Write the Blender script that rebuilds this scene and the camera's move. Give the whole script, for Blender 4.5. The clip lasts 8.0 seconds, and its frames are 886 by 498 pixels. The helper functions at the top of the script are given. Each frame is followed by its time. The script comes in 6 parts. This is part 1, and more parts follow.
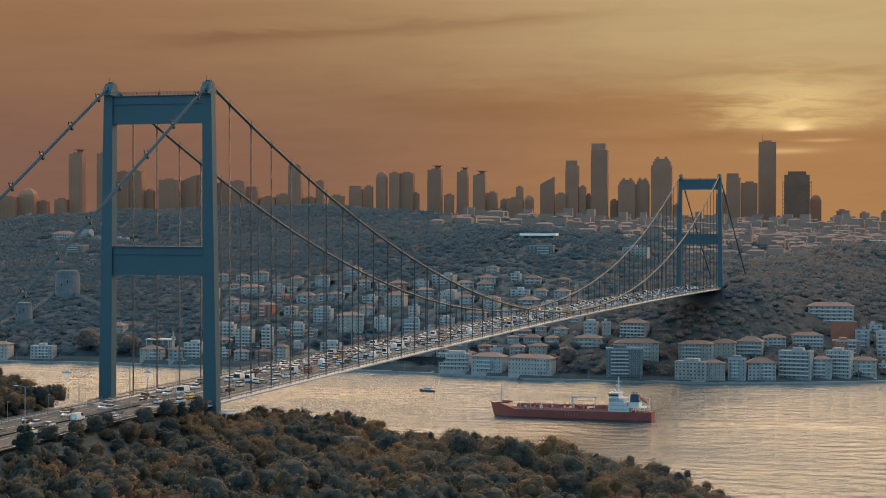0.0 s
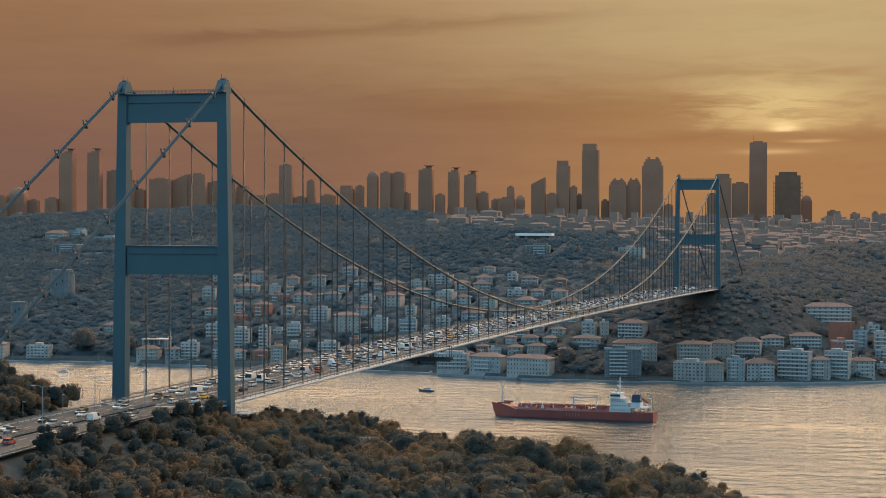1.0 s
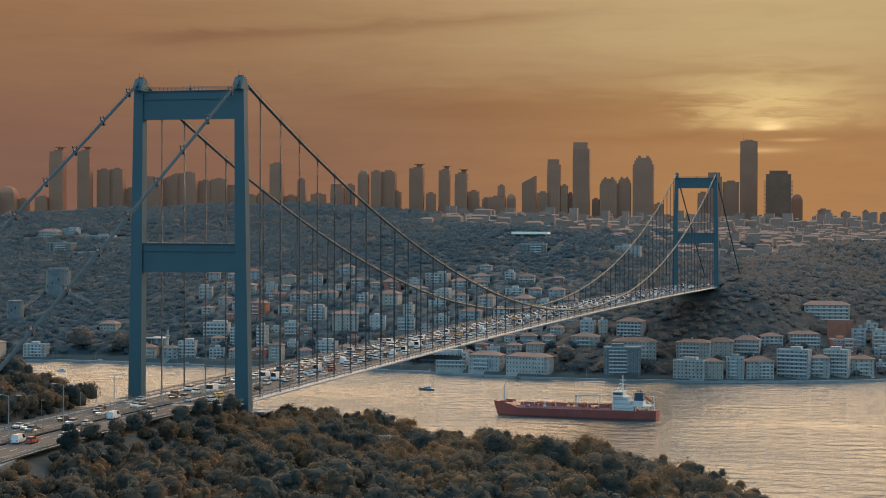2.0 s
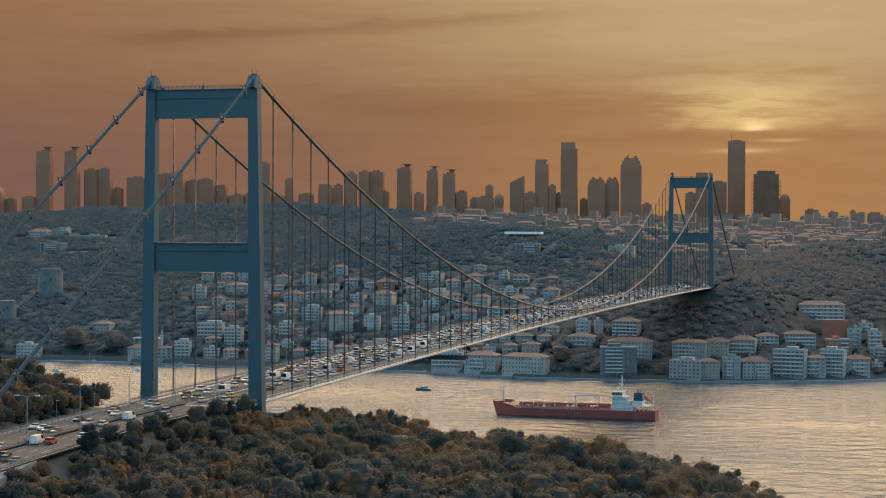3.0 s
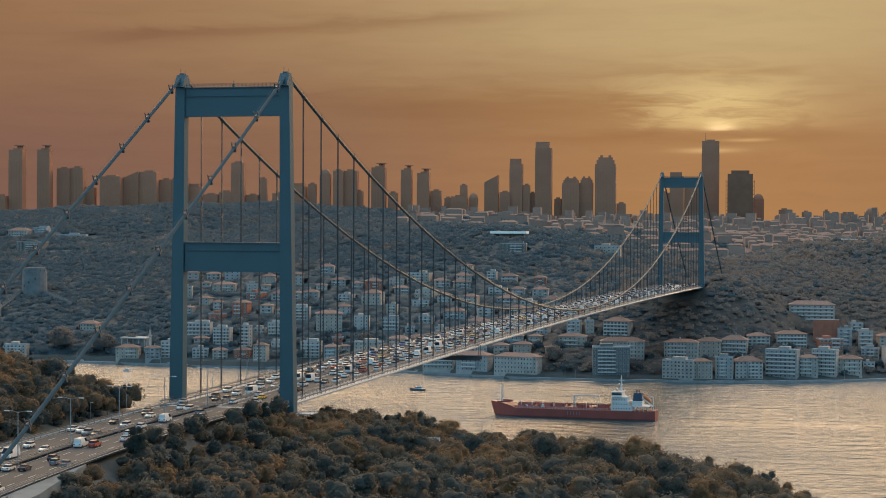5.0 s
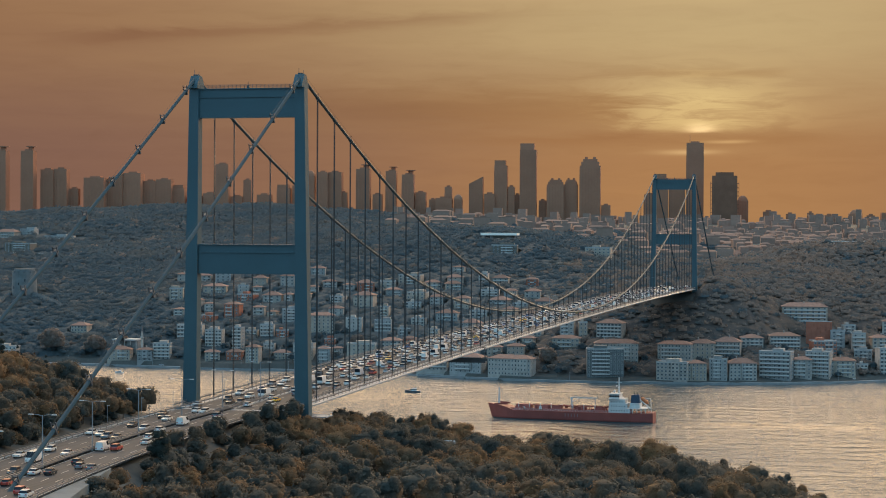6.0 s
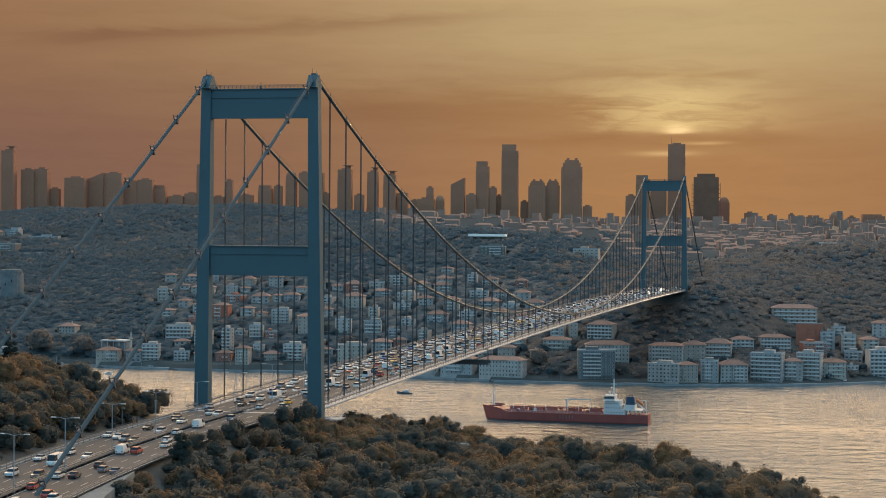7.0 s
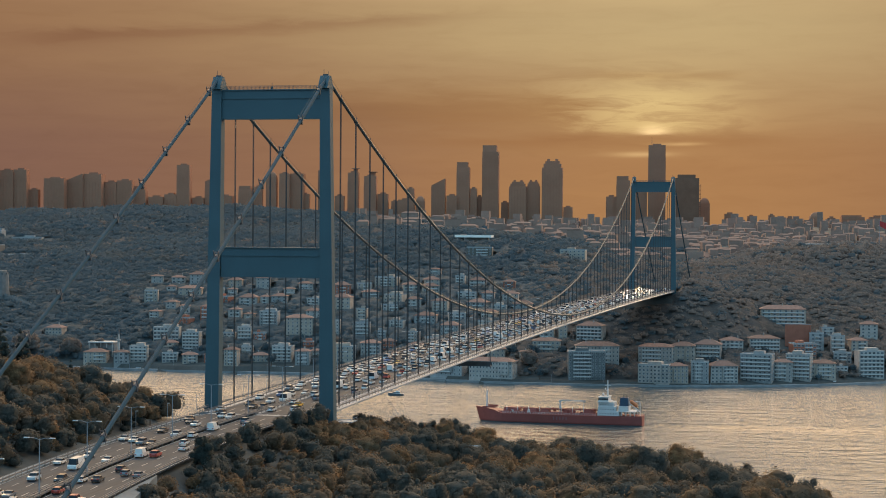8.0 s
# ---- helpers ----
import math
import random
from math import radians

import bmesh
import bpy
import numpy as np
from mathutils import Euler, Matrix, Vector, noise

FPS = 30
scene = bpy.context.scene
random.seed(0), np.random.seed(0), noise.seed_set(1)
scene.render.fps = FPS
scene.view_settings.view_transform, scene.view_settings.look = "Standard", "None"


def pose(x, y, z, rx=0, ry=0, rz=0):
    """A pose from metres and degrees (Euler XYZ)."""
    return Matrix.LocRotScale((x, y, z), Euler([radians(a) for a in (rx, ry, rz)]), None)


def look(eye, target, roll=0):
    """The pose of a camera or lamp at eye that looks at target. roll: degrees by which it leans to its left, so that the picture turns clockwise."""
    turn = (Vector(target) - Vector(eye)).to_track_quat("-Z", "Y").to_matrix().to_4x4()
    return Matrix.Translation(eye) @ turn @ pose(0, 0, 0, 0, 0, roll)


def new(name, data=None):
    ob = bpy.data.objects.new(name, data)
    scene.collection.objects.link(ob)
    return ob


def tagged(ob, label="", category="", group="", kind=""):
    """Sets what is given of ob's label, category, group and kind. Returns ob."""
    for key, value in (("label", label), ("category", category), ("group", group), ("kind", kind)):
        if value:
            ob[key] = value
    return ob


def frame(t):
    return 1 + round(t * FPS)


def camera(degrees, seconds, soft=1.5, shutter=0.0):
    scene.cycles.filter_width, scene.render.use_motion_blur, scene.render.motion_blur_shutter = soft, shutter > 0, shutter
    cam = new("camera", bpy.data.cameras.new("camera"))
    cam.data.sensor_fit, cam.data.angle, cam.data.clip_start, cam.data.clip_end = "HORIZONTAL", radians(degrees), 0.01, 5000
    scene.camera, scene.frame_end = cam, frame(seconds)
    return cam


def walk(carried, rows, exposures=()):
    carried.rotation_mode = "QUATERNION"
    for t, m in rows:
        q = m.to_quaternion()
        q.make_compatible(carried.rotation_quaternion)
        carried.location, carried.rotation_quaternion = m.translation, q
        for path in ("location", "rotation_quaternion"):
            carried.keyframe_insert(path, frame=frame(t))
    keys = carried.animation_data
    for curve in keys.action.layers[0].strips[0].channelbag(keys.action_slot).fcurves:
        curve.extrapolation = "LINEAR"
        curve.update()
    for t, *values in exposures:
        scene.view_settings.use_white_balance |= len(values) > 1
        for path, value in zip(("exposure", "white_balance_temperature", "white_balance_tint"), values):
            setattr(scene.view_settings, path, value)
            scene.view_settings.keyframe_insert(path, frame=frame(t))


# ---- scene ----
cam = camera(27.2, 8.0, soft=1.0)
PATH = [
    (0, (262.345, -539.34, 118.978), (261.756, -537.429, 118.953), 0.1),
    (0.5, (257.614, -539.672, 118.869), (257.033, -537.759, 118.844), 0.1),
    (1, (253.023, -539.723, 118.832), (252.447, -537.808, 118.807), 0.2),
    (1.5, (247.911, -540.147, 118.607), (247.341, -538.23, 118.581), 0.2),
    (3, (232.913, -540.492, 118.098), (232.367, -538.568, 118.072), 0.2),
    (3.5, (227.748, -540.565, 118.167), (227.21, -538.639, 118.14), 0.2),
    (4, (222.126, -540.477, 118.22), (221.597, -538.548, 118.193), 0.3),
    (4.5, (216.677, -540.552, 118.17), (216.157, -538.621, 118.143), 0.3),
    (6, (199.984, -541.352, 118.314), (199.494, -539.413, 118.289), 0.3),
    (6.5, (194.333, -541.094, 118.433), (193.854, -539.152, 118.409), 0.4),
    (7, (188.32, -541.33, 118.49), (187.854, -539.385, 118.466), 0.4),
    (7.5, (182.686, -541.449, 118.556), (182.233, -539.501, 118.533), 0.4),
    (8, (176.98, -541.453, 118.672), (176.539, -539.502, 118.649), 0.4),
]
walk(cam, [(t, look(eye, target, roll)) for t, eye, target, roll in PATH])

# ---- world and sun ----
SKY = 0.10
SUN_EL, SUN_AZ = 2.95, -6.2  # degrees over the horizon; degrees from +y towards +x
sun_dir = Vector((math.sin(radians(SUN_AZ)) * math.cos(radians(SUN_EL)), math.cos(radians(SUN_AZ)) * math.cos(radians(SUN_EL)), math.sin(radians(SUN_EL))))
world = bpy.data.worlds.new("dusk")
scene.world = world
world.use_nodes = True
wn, wl = world.node_tree.nodes, world.node_tree.links
wn.clear()


def wmath(op, a, b=0.0, clamp=False):
    n = wn.new("ShaderNodeMath")
    n.operation, n.use_clamp = op, clamp
    for i, v in enumerate((a, b)):
        if isinstance(v, (int, float)):
            n.inputs[i].default_value = v
        else:
            wl.new(v, n.inputs[i])
    return n.outputs[0]


def wramp(fac, stops):
    n = wn.new("ShaderNodeValToRGB")
    el = n.color_ramp.elements
    while len(el) < len(stops):
        el.new(0.5)
    for e, (p, c) in zip(el, stops):
        e.position, e.color = p, (*c, 1)
    wl.new(fac, n.inputs[0])
    return n.outputs[0]


def wmix(kind, fac, a, b):
    n = wn.new("ShaderNodeMix")
    n.data_type, n.blend_type = "RGBA", kind
    for i, v in ((0, fac), (6, a), (7, b)):
        if isinstance(v, (int, float)):
            n.inputs[i].default_value = v
        elif isinstance(v, tuple):
            n.inputs[i].default_value = (*v, 1)
        else:
            wl.new(v, n.inputs[i])
    return n.outputs[2]


coord = wn.new("ShaderNodeTexCoord").outputs["Generated"]
sky = wn.new("ShaderNodeTexSky")
sky.sky_type, sky.sun_disc = "NISHITA", False
sky.sun_elevation, sky.sun_rotation = radians(SUN_EL), radians(SUN_AZ)
sky.altitude, sky.air_density, sky.dust_density, sky.ozone_density = 100, 1.0, 2.0, 3.0
dot = wn.new("ShaderNodeVectorMath")
dot.operation = "DOT_PRODUCT"
wl.new(coord, dot.inputs[0])
dot.inputs[1].default_value = sun_dir
angle = wmath("MULTIPLY", wmath("ARCCOSINE", dot.outputs["Value"]), 180 / math.pi)  # degrees from the sun
sep = wn.new("ShaderNodeSeparateXYZ")
wl.new(coord, sep.inputs[0])
# thin streaky evening cloud: noise drawn out along the horizon
stretch = wn.new("ShaderNodeMapping")
wl.new(coord, stretch.inputs[0])
stretch.inputs["Scale"].default_value = (5.0, 5.0, 46.0)
streak = wn.new("ShaderNodeTexNoise")
wl.new(stretch.outputs[0], streak.inputs["Vector"])
streak.inputs["Scale"].default_value, streak.inputs["Detail"].default_value, streak.inputs["Roughness"].default_value = 1.6, 6, 0.55

# finer strands of cloud
fine = wn.new("ShaderNodeMapping")
wl.new(coord, fine.inputs[0])
fine.inputs["Scale"].default_value = (9.0, 9.0, 60.0)
fine.inputs["Rotation"].default_value = (0.0, radians(1.5), 0.0)
strand = wn.new("ShaderNodeTexNoise")
wl.new(fine.outputs[0], strand.inputs["Vector"])
strand.inputs["Scale"].default_value, strand.inputs["Detail"].default_value, strand.inputs["Roughness"].default_value, strand.inputs["Distortion"].default_value = 3.0, 8, 0.62, 0.6

def wrange(v, a, b, c, d, smooth=True):
    n = wn.new("ShaderNodeMapRange")
    n.interpolation_type = "SMOOTHSTEP" if smooth else "LINEAR"
    wl.new(v, n.inputs[0])
    for i, q in enumerate((a, b, c, d)):
        n.inputs[i + 1].default_value = q
    return n.outputs[0]


def wbell(v, centre, width):
    """1 at the centre, falling off on both sides."""
    u = wmath("DIVIDE", wmath("SUBTRACT", v, centre), width)
    return wmath("POWER", math.e, wmath("MULTIPLY", wmath("MULTIPLY", u, u), -1.0))


across = wn.new("ShaderNodeVectorMath")
across.operation = "DOT_PRODUCT"
wl.new(coord, across.inputs[0])
across.inputs[1].default_value = (math.cos(radians(SUN_AZ)), -math.sin(radians(SUN_AZ)), 0)
side = wmath("MULTIPLY", wmath("ARCSINE", across.outputs["Value"]), 180 / math.pi)  # degrees to the right of the sun
elev = wmath("MULTIPLY", wmath("ARCSINE", sep.outputs[2]), 180 / math.pi)
drift = wmath("MULTIPLY", wmath("SUBTRACT", streak.outputs[0], 0.5), 1.5)
fray = wmath("MULTIPLY", wmath("SUBTRACT", strand.outputs[0], 0.5), 1.6)
lift = wmath("ADD", elev, wmath("MULTIPLY", drift, 0.6))
# low sky: smoky brown far from the sun, orange below it, pale yellow above it
near_sun = wbell(wmath("ADD", side, wmath("MULTIPLY", drift, 1.5)), 1.0, 12.5)
lower = wmix("MIX", near_sun, (0.215, 0.112, 0.080), (0.42, 0.212, 0.086))
upper = wmix("MIX", near_sun, (0.30, 0.156, 0.080), (0.54, 0.385, 0.19))
glow = wmix("MIX", wrange(lift, 1.8, 6.5, 0, 1), lower, upper)
# the sun behind thin cloud, cut off below by a dark bank
halo = wmath("MULTIPLY", wmath("MULTIPLY", wbell(side, 0.0, 2.3), wbell(lift, 3.6, 1.0)), wrange(wmath("ADD", elev, wmath("MULTIPLY", drift, 0.25)), 2.82, 3.05, 0.12, 1))
halo = wmath("MULTIPLY", halo, wrange(strand.outputs[0], 0.36, 0.6, 0.45, 1.25))
glow = wmix("ADD", halo, glow, (0.24, 0.21, 0.085))
core = wmath("MULTIPLY", wmath("MULTIPLY", wbell(side, 0.0, 0.42), wbell(elev, 3.0, 0.2)), wrange(wmath("ADD", elev, wmath("MULTIPLY", fray, 0.12)), 2.9, 2.98, 0.0, 1))
glow = wmix("ADD", core, glow, (0.55, 0.42, 0.22))
dash = wmath("MULTIPLY", wbell(wmath("ADD", elev, wmath("MULTIPLY", drift, 0.16)), 2.33, 0.085), wbell(side, -0.35, 0.95))
dash = wmath("ADD", dash, wmath("MULTIPLY", wbell(wmath("ADD", elev, wmath("MULTIPLY", drift, 0.16)), 2.66, 0.05), wbell(side, 0.85, 0.7)))
glow = wmix("ADD", dash, glow, (0.22, 0.17, 0.08))
# long dark wisp high up
wisp = wbell(wmath("ADD", wmath("SUBTRACT", elev, wmath("MULTIPLY", side, 0.075)), wmath("ADD", wmath("MULTIPLY", drift, 0.25), wmath("MULTIPLY", fray, 0.35))), 7.08, 0.2)
wisp = wmath("MULTIPLY", wisp, wmath("MULTIPLY", wrange(side, -21, -17.5, 0, 1), wrange(side, -9, -4, 1, 0)))
glow = wmix("MULTIPLY", wmath("MULTIPLY", wisp, 0.8), glow, (0.80, 0.72, 0.72))
# brown cloud banks beside and below the sun, with feathered ends
bank = wmath("MULTIPLY", wbell(wmath("ADD", elev, wmath("MULTIPLY", drift, 0.45)), 2.72, 0.2), wmath("MULTIPLY", wrange(side, -12, -2, 0, 1), wrange(side, 2, 5.5, 1, 0)))
veil = wmath("MULTIPLY", wbell(wmath("ADD", elev, wmath("MULTIPLY", fray, 0.6)), 3.75, 0.75), wmath("MULTIPLY", wrange(wmath("ADD", side, wmath("MULTIPLY", fray, 4.0)), -3.4, -1.4, 1, 0), wrange(side, -17, -7, 0, 1)))
tuft = wmath("MULTIPLY", wbell(wmath("ADD", elev, wmath("MULTIPLY", drift, 0.2)), 4.75, 0.13), wmath("MULTIPLY", wrange(side, -2.5, -1.2, 0, 1), wrange(side, 1.8, 3.2, 1, 0)))
glow = wmix("MULTIPLY", wmath("ADD", wmath("MULTIPLY", bank, 0.5), wmath("ADD", wmath("MULTIPLY", veil, 0.85), wmath("MULTIPLY", tuft, 0.45))), glow, (0.82, 0.72, 0.64))
# pale bright haze higher up, and the clear dusk sky away from the sun
pale = wmix("MIX", wrange(elev, 20, 60, 0, 1), (5.1, 3.4, 1.9), (1.05, 1.2, 1.36))
blue = wmix("MULTIPLY", 1.0, sky.outputs[0], (SKY, SKY, SKY))
away = wmix("ADD", 1.0, blue, (0.385, 0.755, 1.06))
low = wmix("MIX", wrange(angle, 32, 85, 1, 0), away, glow)
high = wmix("MIX", wrange(angle, 40, 110, 1, 0), away, pale)
dusk = wmix("MIX", wrange(elev, 6.5, 18, 0, 1), low, high)
shade = wramp(streak.outputs[0], [(0.3, (0.975, 0.97, 0.975)), (0.5, (1, 1, 1)), (0.72, (1.02, 1.02, 1.01))])
dusk = wmix("MULTIPLY", 1.0, dusk, shade)
dusk = wmix("MULTIPLY", 1.0, dusk, wramp(strand.outputs[0], [(0.34, (0.97, 0.962, 0.955)), (0.5, (1, 1, 1)), (0.7, (1.02, 1.02, 1.015))]))
bg = wn.new("ShaderNodeBackground")
wl.new(dusk, bg.inputs[0])
bg.inputs[1].default_value = 1.0
wl.new(bg.outputs[0], wn.new("ShaderNodeOutputWorld").inputs[0])

sun = new("sun", bpy.data.lights.new("sun", "SUN"))
sun.data.energy, sun.data.angle, sun.data.color = 1.6, radians(2.0), (1.0, 0.66, 0.36)
sun.matrix_world = look((0, 0, 400), Vector((0, 0, 400)) - sun_dir)
scene.view_settings.exposure = 0.0

# ---- materials ----
def material(name, colour, rough=0.7, vary=0.15, scale=1.0, fine=12.0, bump=0.0, metal=0.0, per_object=0.0, coords="Object", spec=0.5, stretch=(1, 1, 1)):
    """A surface with variation at two scales: large stains and fine grain. scale: stains a metre."""
    m = bpy.data.materials.new(name)
    m.use_nodes = True
    nt = m.node_tree
    n, l = nt.nodes, nt.links
    b = n["Principled BSDF"]
    b.inputs["Roughness"].default_value, b.inputs["Metallic"].default_value = rough, metal
    b.inputs["Specular IOR Level"].default_value = spec
    mp = n.new("ShaderNodeMapping")
    l.new(n.new("ShaderNodeTexCoord").outputs[coords], mp.inputs[0])
    mp.inputs["Scale"].default_value = stretch
    tc = mp.outputs[0]
    a, f = n.new("ShaderNodeTexNoise"), n.new("ShaderNodeTexNoise")
    for t, s, d in ((a, scale, 4), (f, scale * fine, 3)):
        l.new(tc, t.inputs["Vector"])
        t.inputs["Scale"].default_value, t.inputs["Detail"].default_value = s, d
    ma = n.new("ShaderNodeMath")
    ma.operation = "MULTIPLY_ADD"
    l.new(f.outputs[0], ma.inputs[0])
    ma.inputs[1].default_value = 0.45
    l.new(a.outputs[0], ma.inputs[2])
    r = n.new("ShaderNodeMapRange")
    l.new(ma.outputs[0], r.inputs[0])
    r.inputs[1].default_value, r.inputs[2].default_value = 0.45, 1.0
    r.inputs[3].default_value, r.inputs[4].default_value = 1 - vary, 1 + vary
    val = r.outputs[0]
    if per_object:
        oi = n.new("ShaderNodeObjectInfo")
        r2 = n.new("ShaderNodeMapRange")
        l.new(oi.outputs["Random"], r2.inputs[0])
        r2.inputs[3].default_value, r2.inputs[4].default_value = 1 - per_object, 1 + per_object
        mm = n.new("ShaderNodeMath")
        mm.operation = "MULTIPLY"
        l.new(val, mm.inputs[0])
        l.new(r2.outputs[0], mm.inputs[1])
        val = mm.outputs[0]
    mul = n.new("ShaderNodeMix")
    mul.data_type, mul.blend_type = "RGBA", "MULTIPLY"
    mul.inputs[0].default_value = 1.0
    mul.inputs[6].default_value = (*colour, 1)
    l.new(val, mul.inputs[7])
    l.new(mul.outputs[2], b.inputs["Base Color"])
    if bump:
        bp = n.new("ShaderNodeBump")
        bp.inputs["Strength"].default_value, bp.inputs["Distance"].default_value = bump, 0.1
        l.new(f.outputs[0], bp.inputs["Height"])
        l.new(bp.outputs[0], b.inputs["Normal"])
    return m


def foliage(name, colours, by_tree=True, patch=0.09):
    """Leaves: the colour goes by tree, or by patches of the wood, and a little by leaf."""
    m = bpy.data.materials.new(name)
    m.use_nodes = True
    n, l = m.node_tree.nodes, m.node_tree.links
    b = n["Principled BSDF"]
    b.inputs["Roughness"].default_value = 0.75
    b.inputs["Specular IOR Level"].default_value = 0.2
    oi, ge = n.new("ShaderNodeObjectInfo"), n.new("ShaderNodeNewGeometry")
    ramp = n.new("ShaderNodeValToRGB")
    el = ramp.color_ramp.elements
    while len(el) < len(colours):
        el.new(0.5)
    for e, (p, c) in zip(el, colours):
        e.position, e.color = p, (*c, 1)
    tc = n.new("ShaderNodeTexCoord").outputs["Object"]
    no = n.new("ShaderNodeTexNoise")
    l.new(tc, no.inputs["Vector"])
    no.inputs["Scale"].default_value = 0.3 if by_tree else patch
    wide = n.new("ShaderNodeMapRange")
    l.new(no.outputs[0], wide.inputs[0])
    wide.inputs[1].default_value, wide.inputs[2].default_value = 0.33, 0.67
    wide.inputs[3].default_value, wide.inputs[4].default_value = (-0.12, 0.12) if by_tree else (0.0, 1.0)
    fac = wide.outputs[0]
    if by_tree:
        add = n.new("ShaderNodeMath")
        l.new(oi.outputs["Random"], add.inputs[0])
        l.new(fac, add.inputs[1])
        fac = add.outputs[0]
    l.new(fac, ramp.inputs[0])
    r = n.new("ShaderNodeMapRange")
    l.new(ge.outputs["Random Per Island"], r.inputs[0])
    r.inputs[3].default_value, r.inputs[4].default_value = (0.84, 1.16) if patch > 0.03 else (0.92, 1.08)
    mul = n.new("ShaderNodeMix")
    mul.data_type, mul.blend_type = "RGBA", "MULTIPLY"
    mul.inputs[0].default_value = 1.0
    l.new(ramp.outputs[0], mul.inputs[6])
    l.new(r.outputs[0], mul.inputs[7])
    # leaf grain
    gr = n.new("ShaderNodeTexNoise")
    l.new(tc, gr.inputs["Vector"])
    gr.inputs["Scale"].default_value, gr.inputs["Detail"].default_value, gr.inputs["Roughness"].default_value = (2.0 if patch > 0.03 else 0.45), 5, 0.7
    gm = n.new("ShaderNodeMapRange")
    l.new(gr.outputs[0], gm.inputs[0])
    gm.inputs[1].default_value, gm.inputs[2].default_value = 0.3, 0.7
    gm.inputs[3].default_value, gm.inputs[4].default_value = (0.68, 1.32) if patch > 0.03 else (0.86, 1.14)
    mg = n.new("ShaderNodeMix")
    mg.data_type, mg.blend_type = "RGBA", "MULTIPLY"
    mg.inputs[0].default_value = 1.0
    l.new(mul.outputs[2], mg.inputs[6])
    l.new(gm.outputs[0], mg.inputs[7])
    l.new(mg.outputs[2], b.inputs["Base Color"])
    # part of the light passes through the leaf
    tr, mx = n.new("ShaderNodeBsdfTranslucent"), n.new("ShaderNodeMixShader")
    l.new(mg.outputs[2], tr.inputs["Color"])
    mx.inputs[0].default_value = 0.4
    l.new(b.outputs[0], mx.inputs[1])
    l.new(tr.outputs[0], mx.inputs[2])
    l.new(mx.outputs[0], n["Material Output"].inputs["Surface"])
    return m


def water_material():
    m = bpy.data.materials.new("strait_water")
    m.use_nodes = True
    n, l = m.node_tree.nodes, m.node_tree.links
    b = n["Principled BSDF"]
    b.inputs["Base Color"].default_value = (0.05, 0.07, 0.072, 1)
    b.inputs["Roughness"].default_value = 0.09
    b.inputs["IOR"].default_value = 1.9
    tc = n.new("ShaderNodeTexCoord").outputs["Object"]
    mp = n.new("ShaderNodeMapping")
    l.new(tc, mp.inputs[0])
    mp.inputs["Scale"].default_value = (0.6, 1.0, 1.0)
    small, big, patch = (n.new("ShaderNodeTexNoise") for _ in range(3))
    for t, s, d in ((small, 0.42, 6), (big, 0.085, 7), (patch, 0.006, 3)):
        l.new(mp.outputs[0], t.inputs["Vector"])
        t.inputs["Scale"].default_value, t.inputs["Detail"].default_value = s, d
    # ruffled and slick patches
    st = n.new("ShaderNodeMapRange")
    l.new(patch.outputs[0], st.inputs[0])
    st.inputs[1].default_value, st.inputs[2].default_value, st.inputs[3].default_value, st.inputs[4].default_value = 0.38, 0.62, 0.6, 2.2
    mulh = n.new("ShaderNodeMath")
    mulh.operation = "MULTIPLY"
    l.new(small.outputs[0], mulh.inputs[0])
    l.new(st.outputs[0], mulh.inputs[1])
    addh = n.new("ShaderNodeMath")
    addh.operation = "MULTIPLY_ADD"
    l.new(big.outputs[0], addh.inputs[0])
    addh.inputs[1].default_value = 5.5
    l.new(mulh.outputs[0], addh.inputs[2])
    bp = n.new("ShaderNodeBump")
    bp.inputs["Strength"].default_value, bp.inputs["Distance"].default_value = 1.0, 1.0
    l.new(addh.outputs[0], bp.inputs["Height"])
    l.new(bp.outputs[0], b.inputs["Normal"])
    return m


M_WATER = water_material()
M_EARTH = material("wooded_earth", (0.050, 0.054, 0.050), 0.95, 0.35, 0.06, 8, coords="Object")
M_STEEL = material("painted_steel", (0.031, 0.074, 0.089), 0.5, 0.10, 0.12, 20, per_object=0.04)
# one cable in two copies: sun sheen on the main span, shaded side spans
M_CABLE = material("cable_grey", (0.020, 0.042, 0.052), 0.6, 0.12, 0.3, 15, spec=0.5)
M_BACKSTAY = material("shaded_cable_wrap", (0.026, 0.062, 0.080), 0.8, 0.15, 0.3, 15, spec=0.2)
M_HANGER = material("hanger_steel", (0.025, 0.028, 0.03), 0.6, 0.1, 0.5)
M_ASPHALT = material("asphalt", (0.018, 0.030, 0.041), 0.75, 0.4, 0.9, 4, spec=0.25, stretch=(1, 0.012, 1))
M_PAINT = material("road_paint", (0.36, 0.37, 0.36), 0.7, 0.2, 1.0)
M_GIRDER = material("girder_grey", (0.20, 0.23, 0.25), 0.55, 0.12, 0.1, 20)
M_BARRIER = material("barrier_steel", (0.12, 0.12, 0.12), 0.6, 0.2, 0.6)
M_CONCRETE = material("concrete", (0.27, 0.285, 0.285), 0.85, 0.18, 0.15, 18)
M_TILE = material("roof_tile", (0.19, 0.108, 0.082), 0.85, 0.22, 0.5, 14, per_object=0.2)
M_WHITE = material("white_render", (0.34, 0.305, 0.272), 0.85, 0.24, 0.25, 14, per_object=0.10)
M_CREAM = material("cream_render", (0.33, 0.275, 0.225), 0.85, 0.24, 0.25, 14, per_object=0.12)
M_PINK = material("terracotta_render", (0.32, 0.115, 0.07), 0.85, 0.14, 0.25, 14, per_object=0.15)
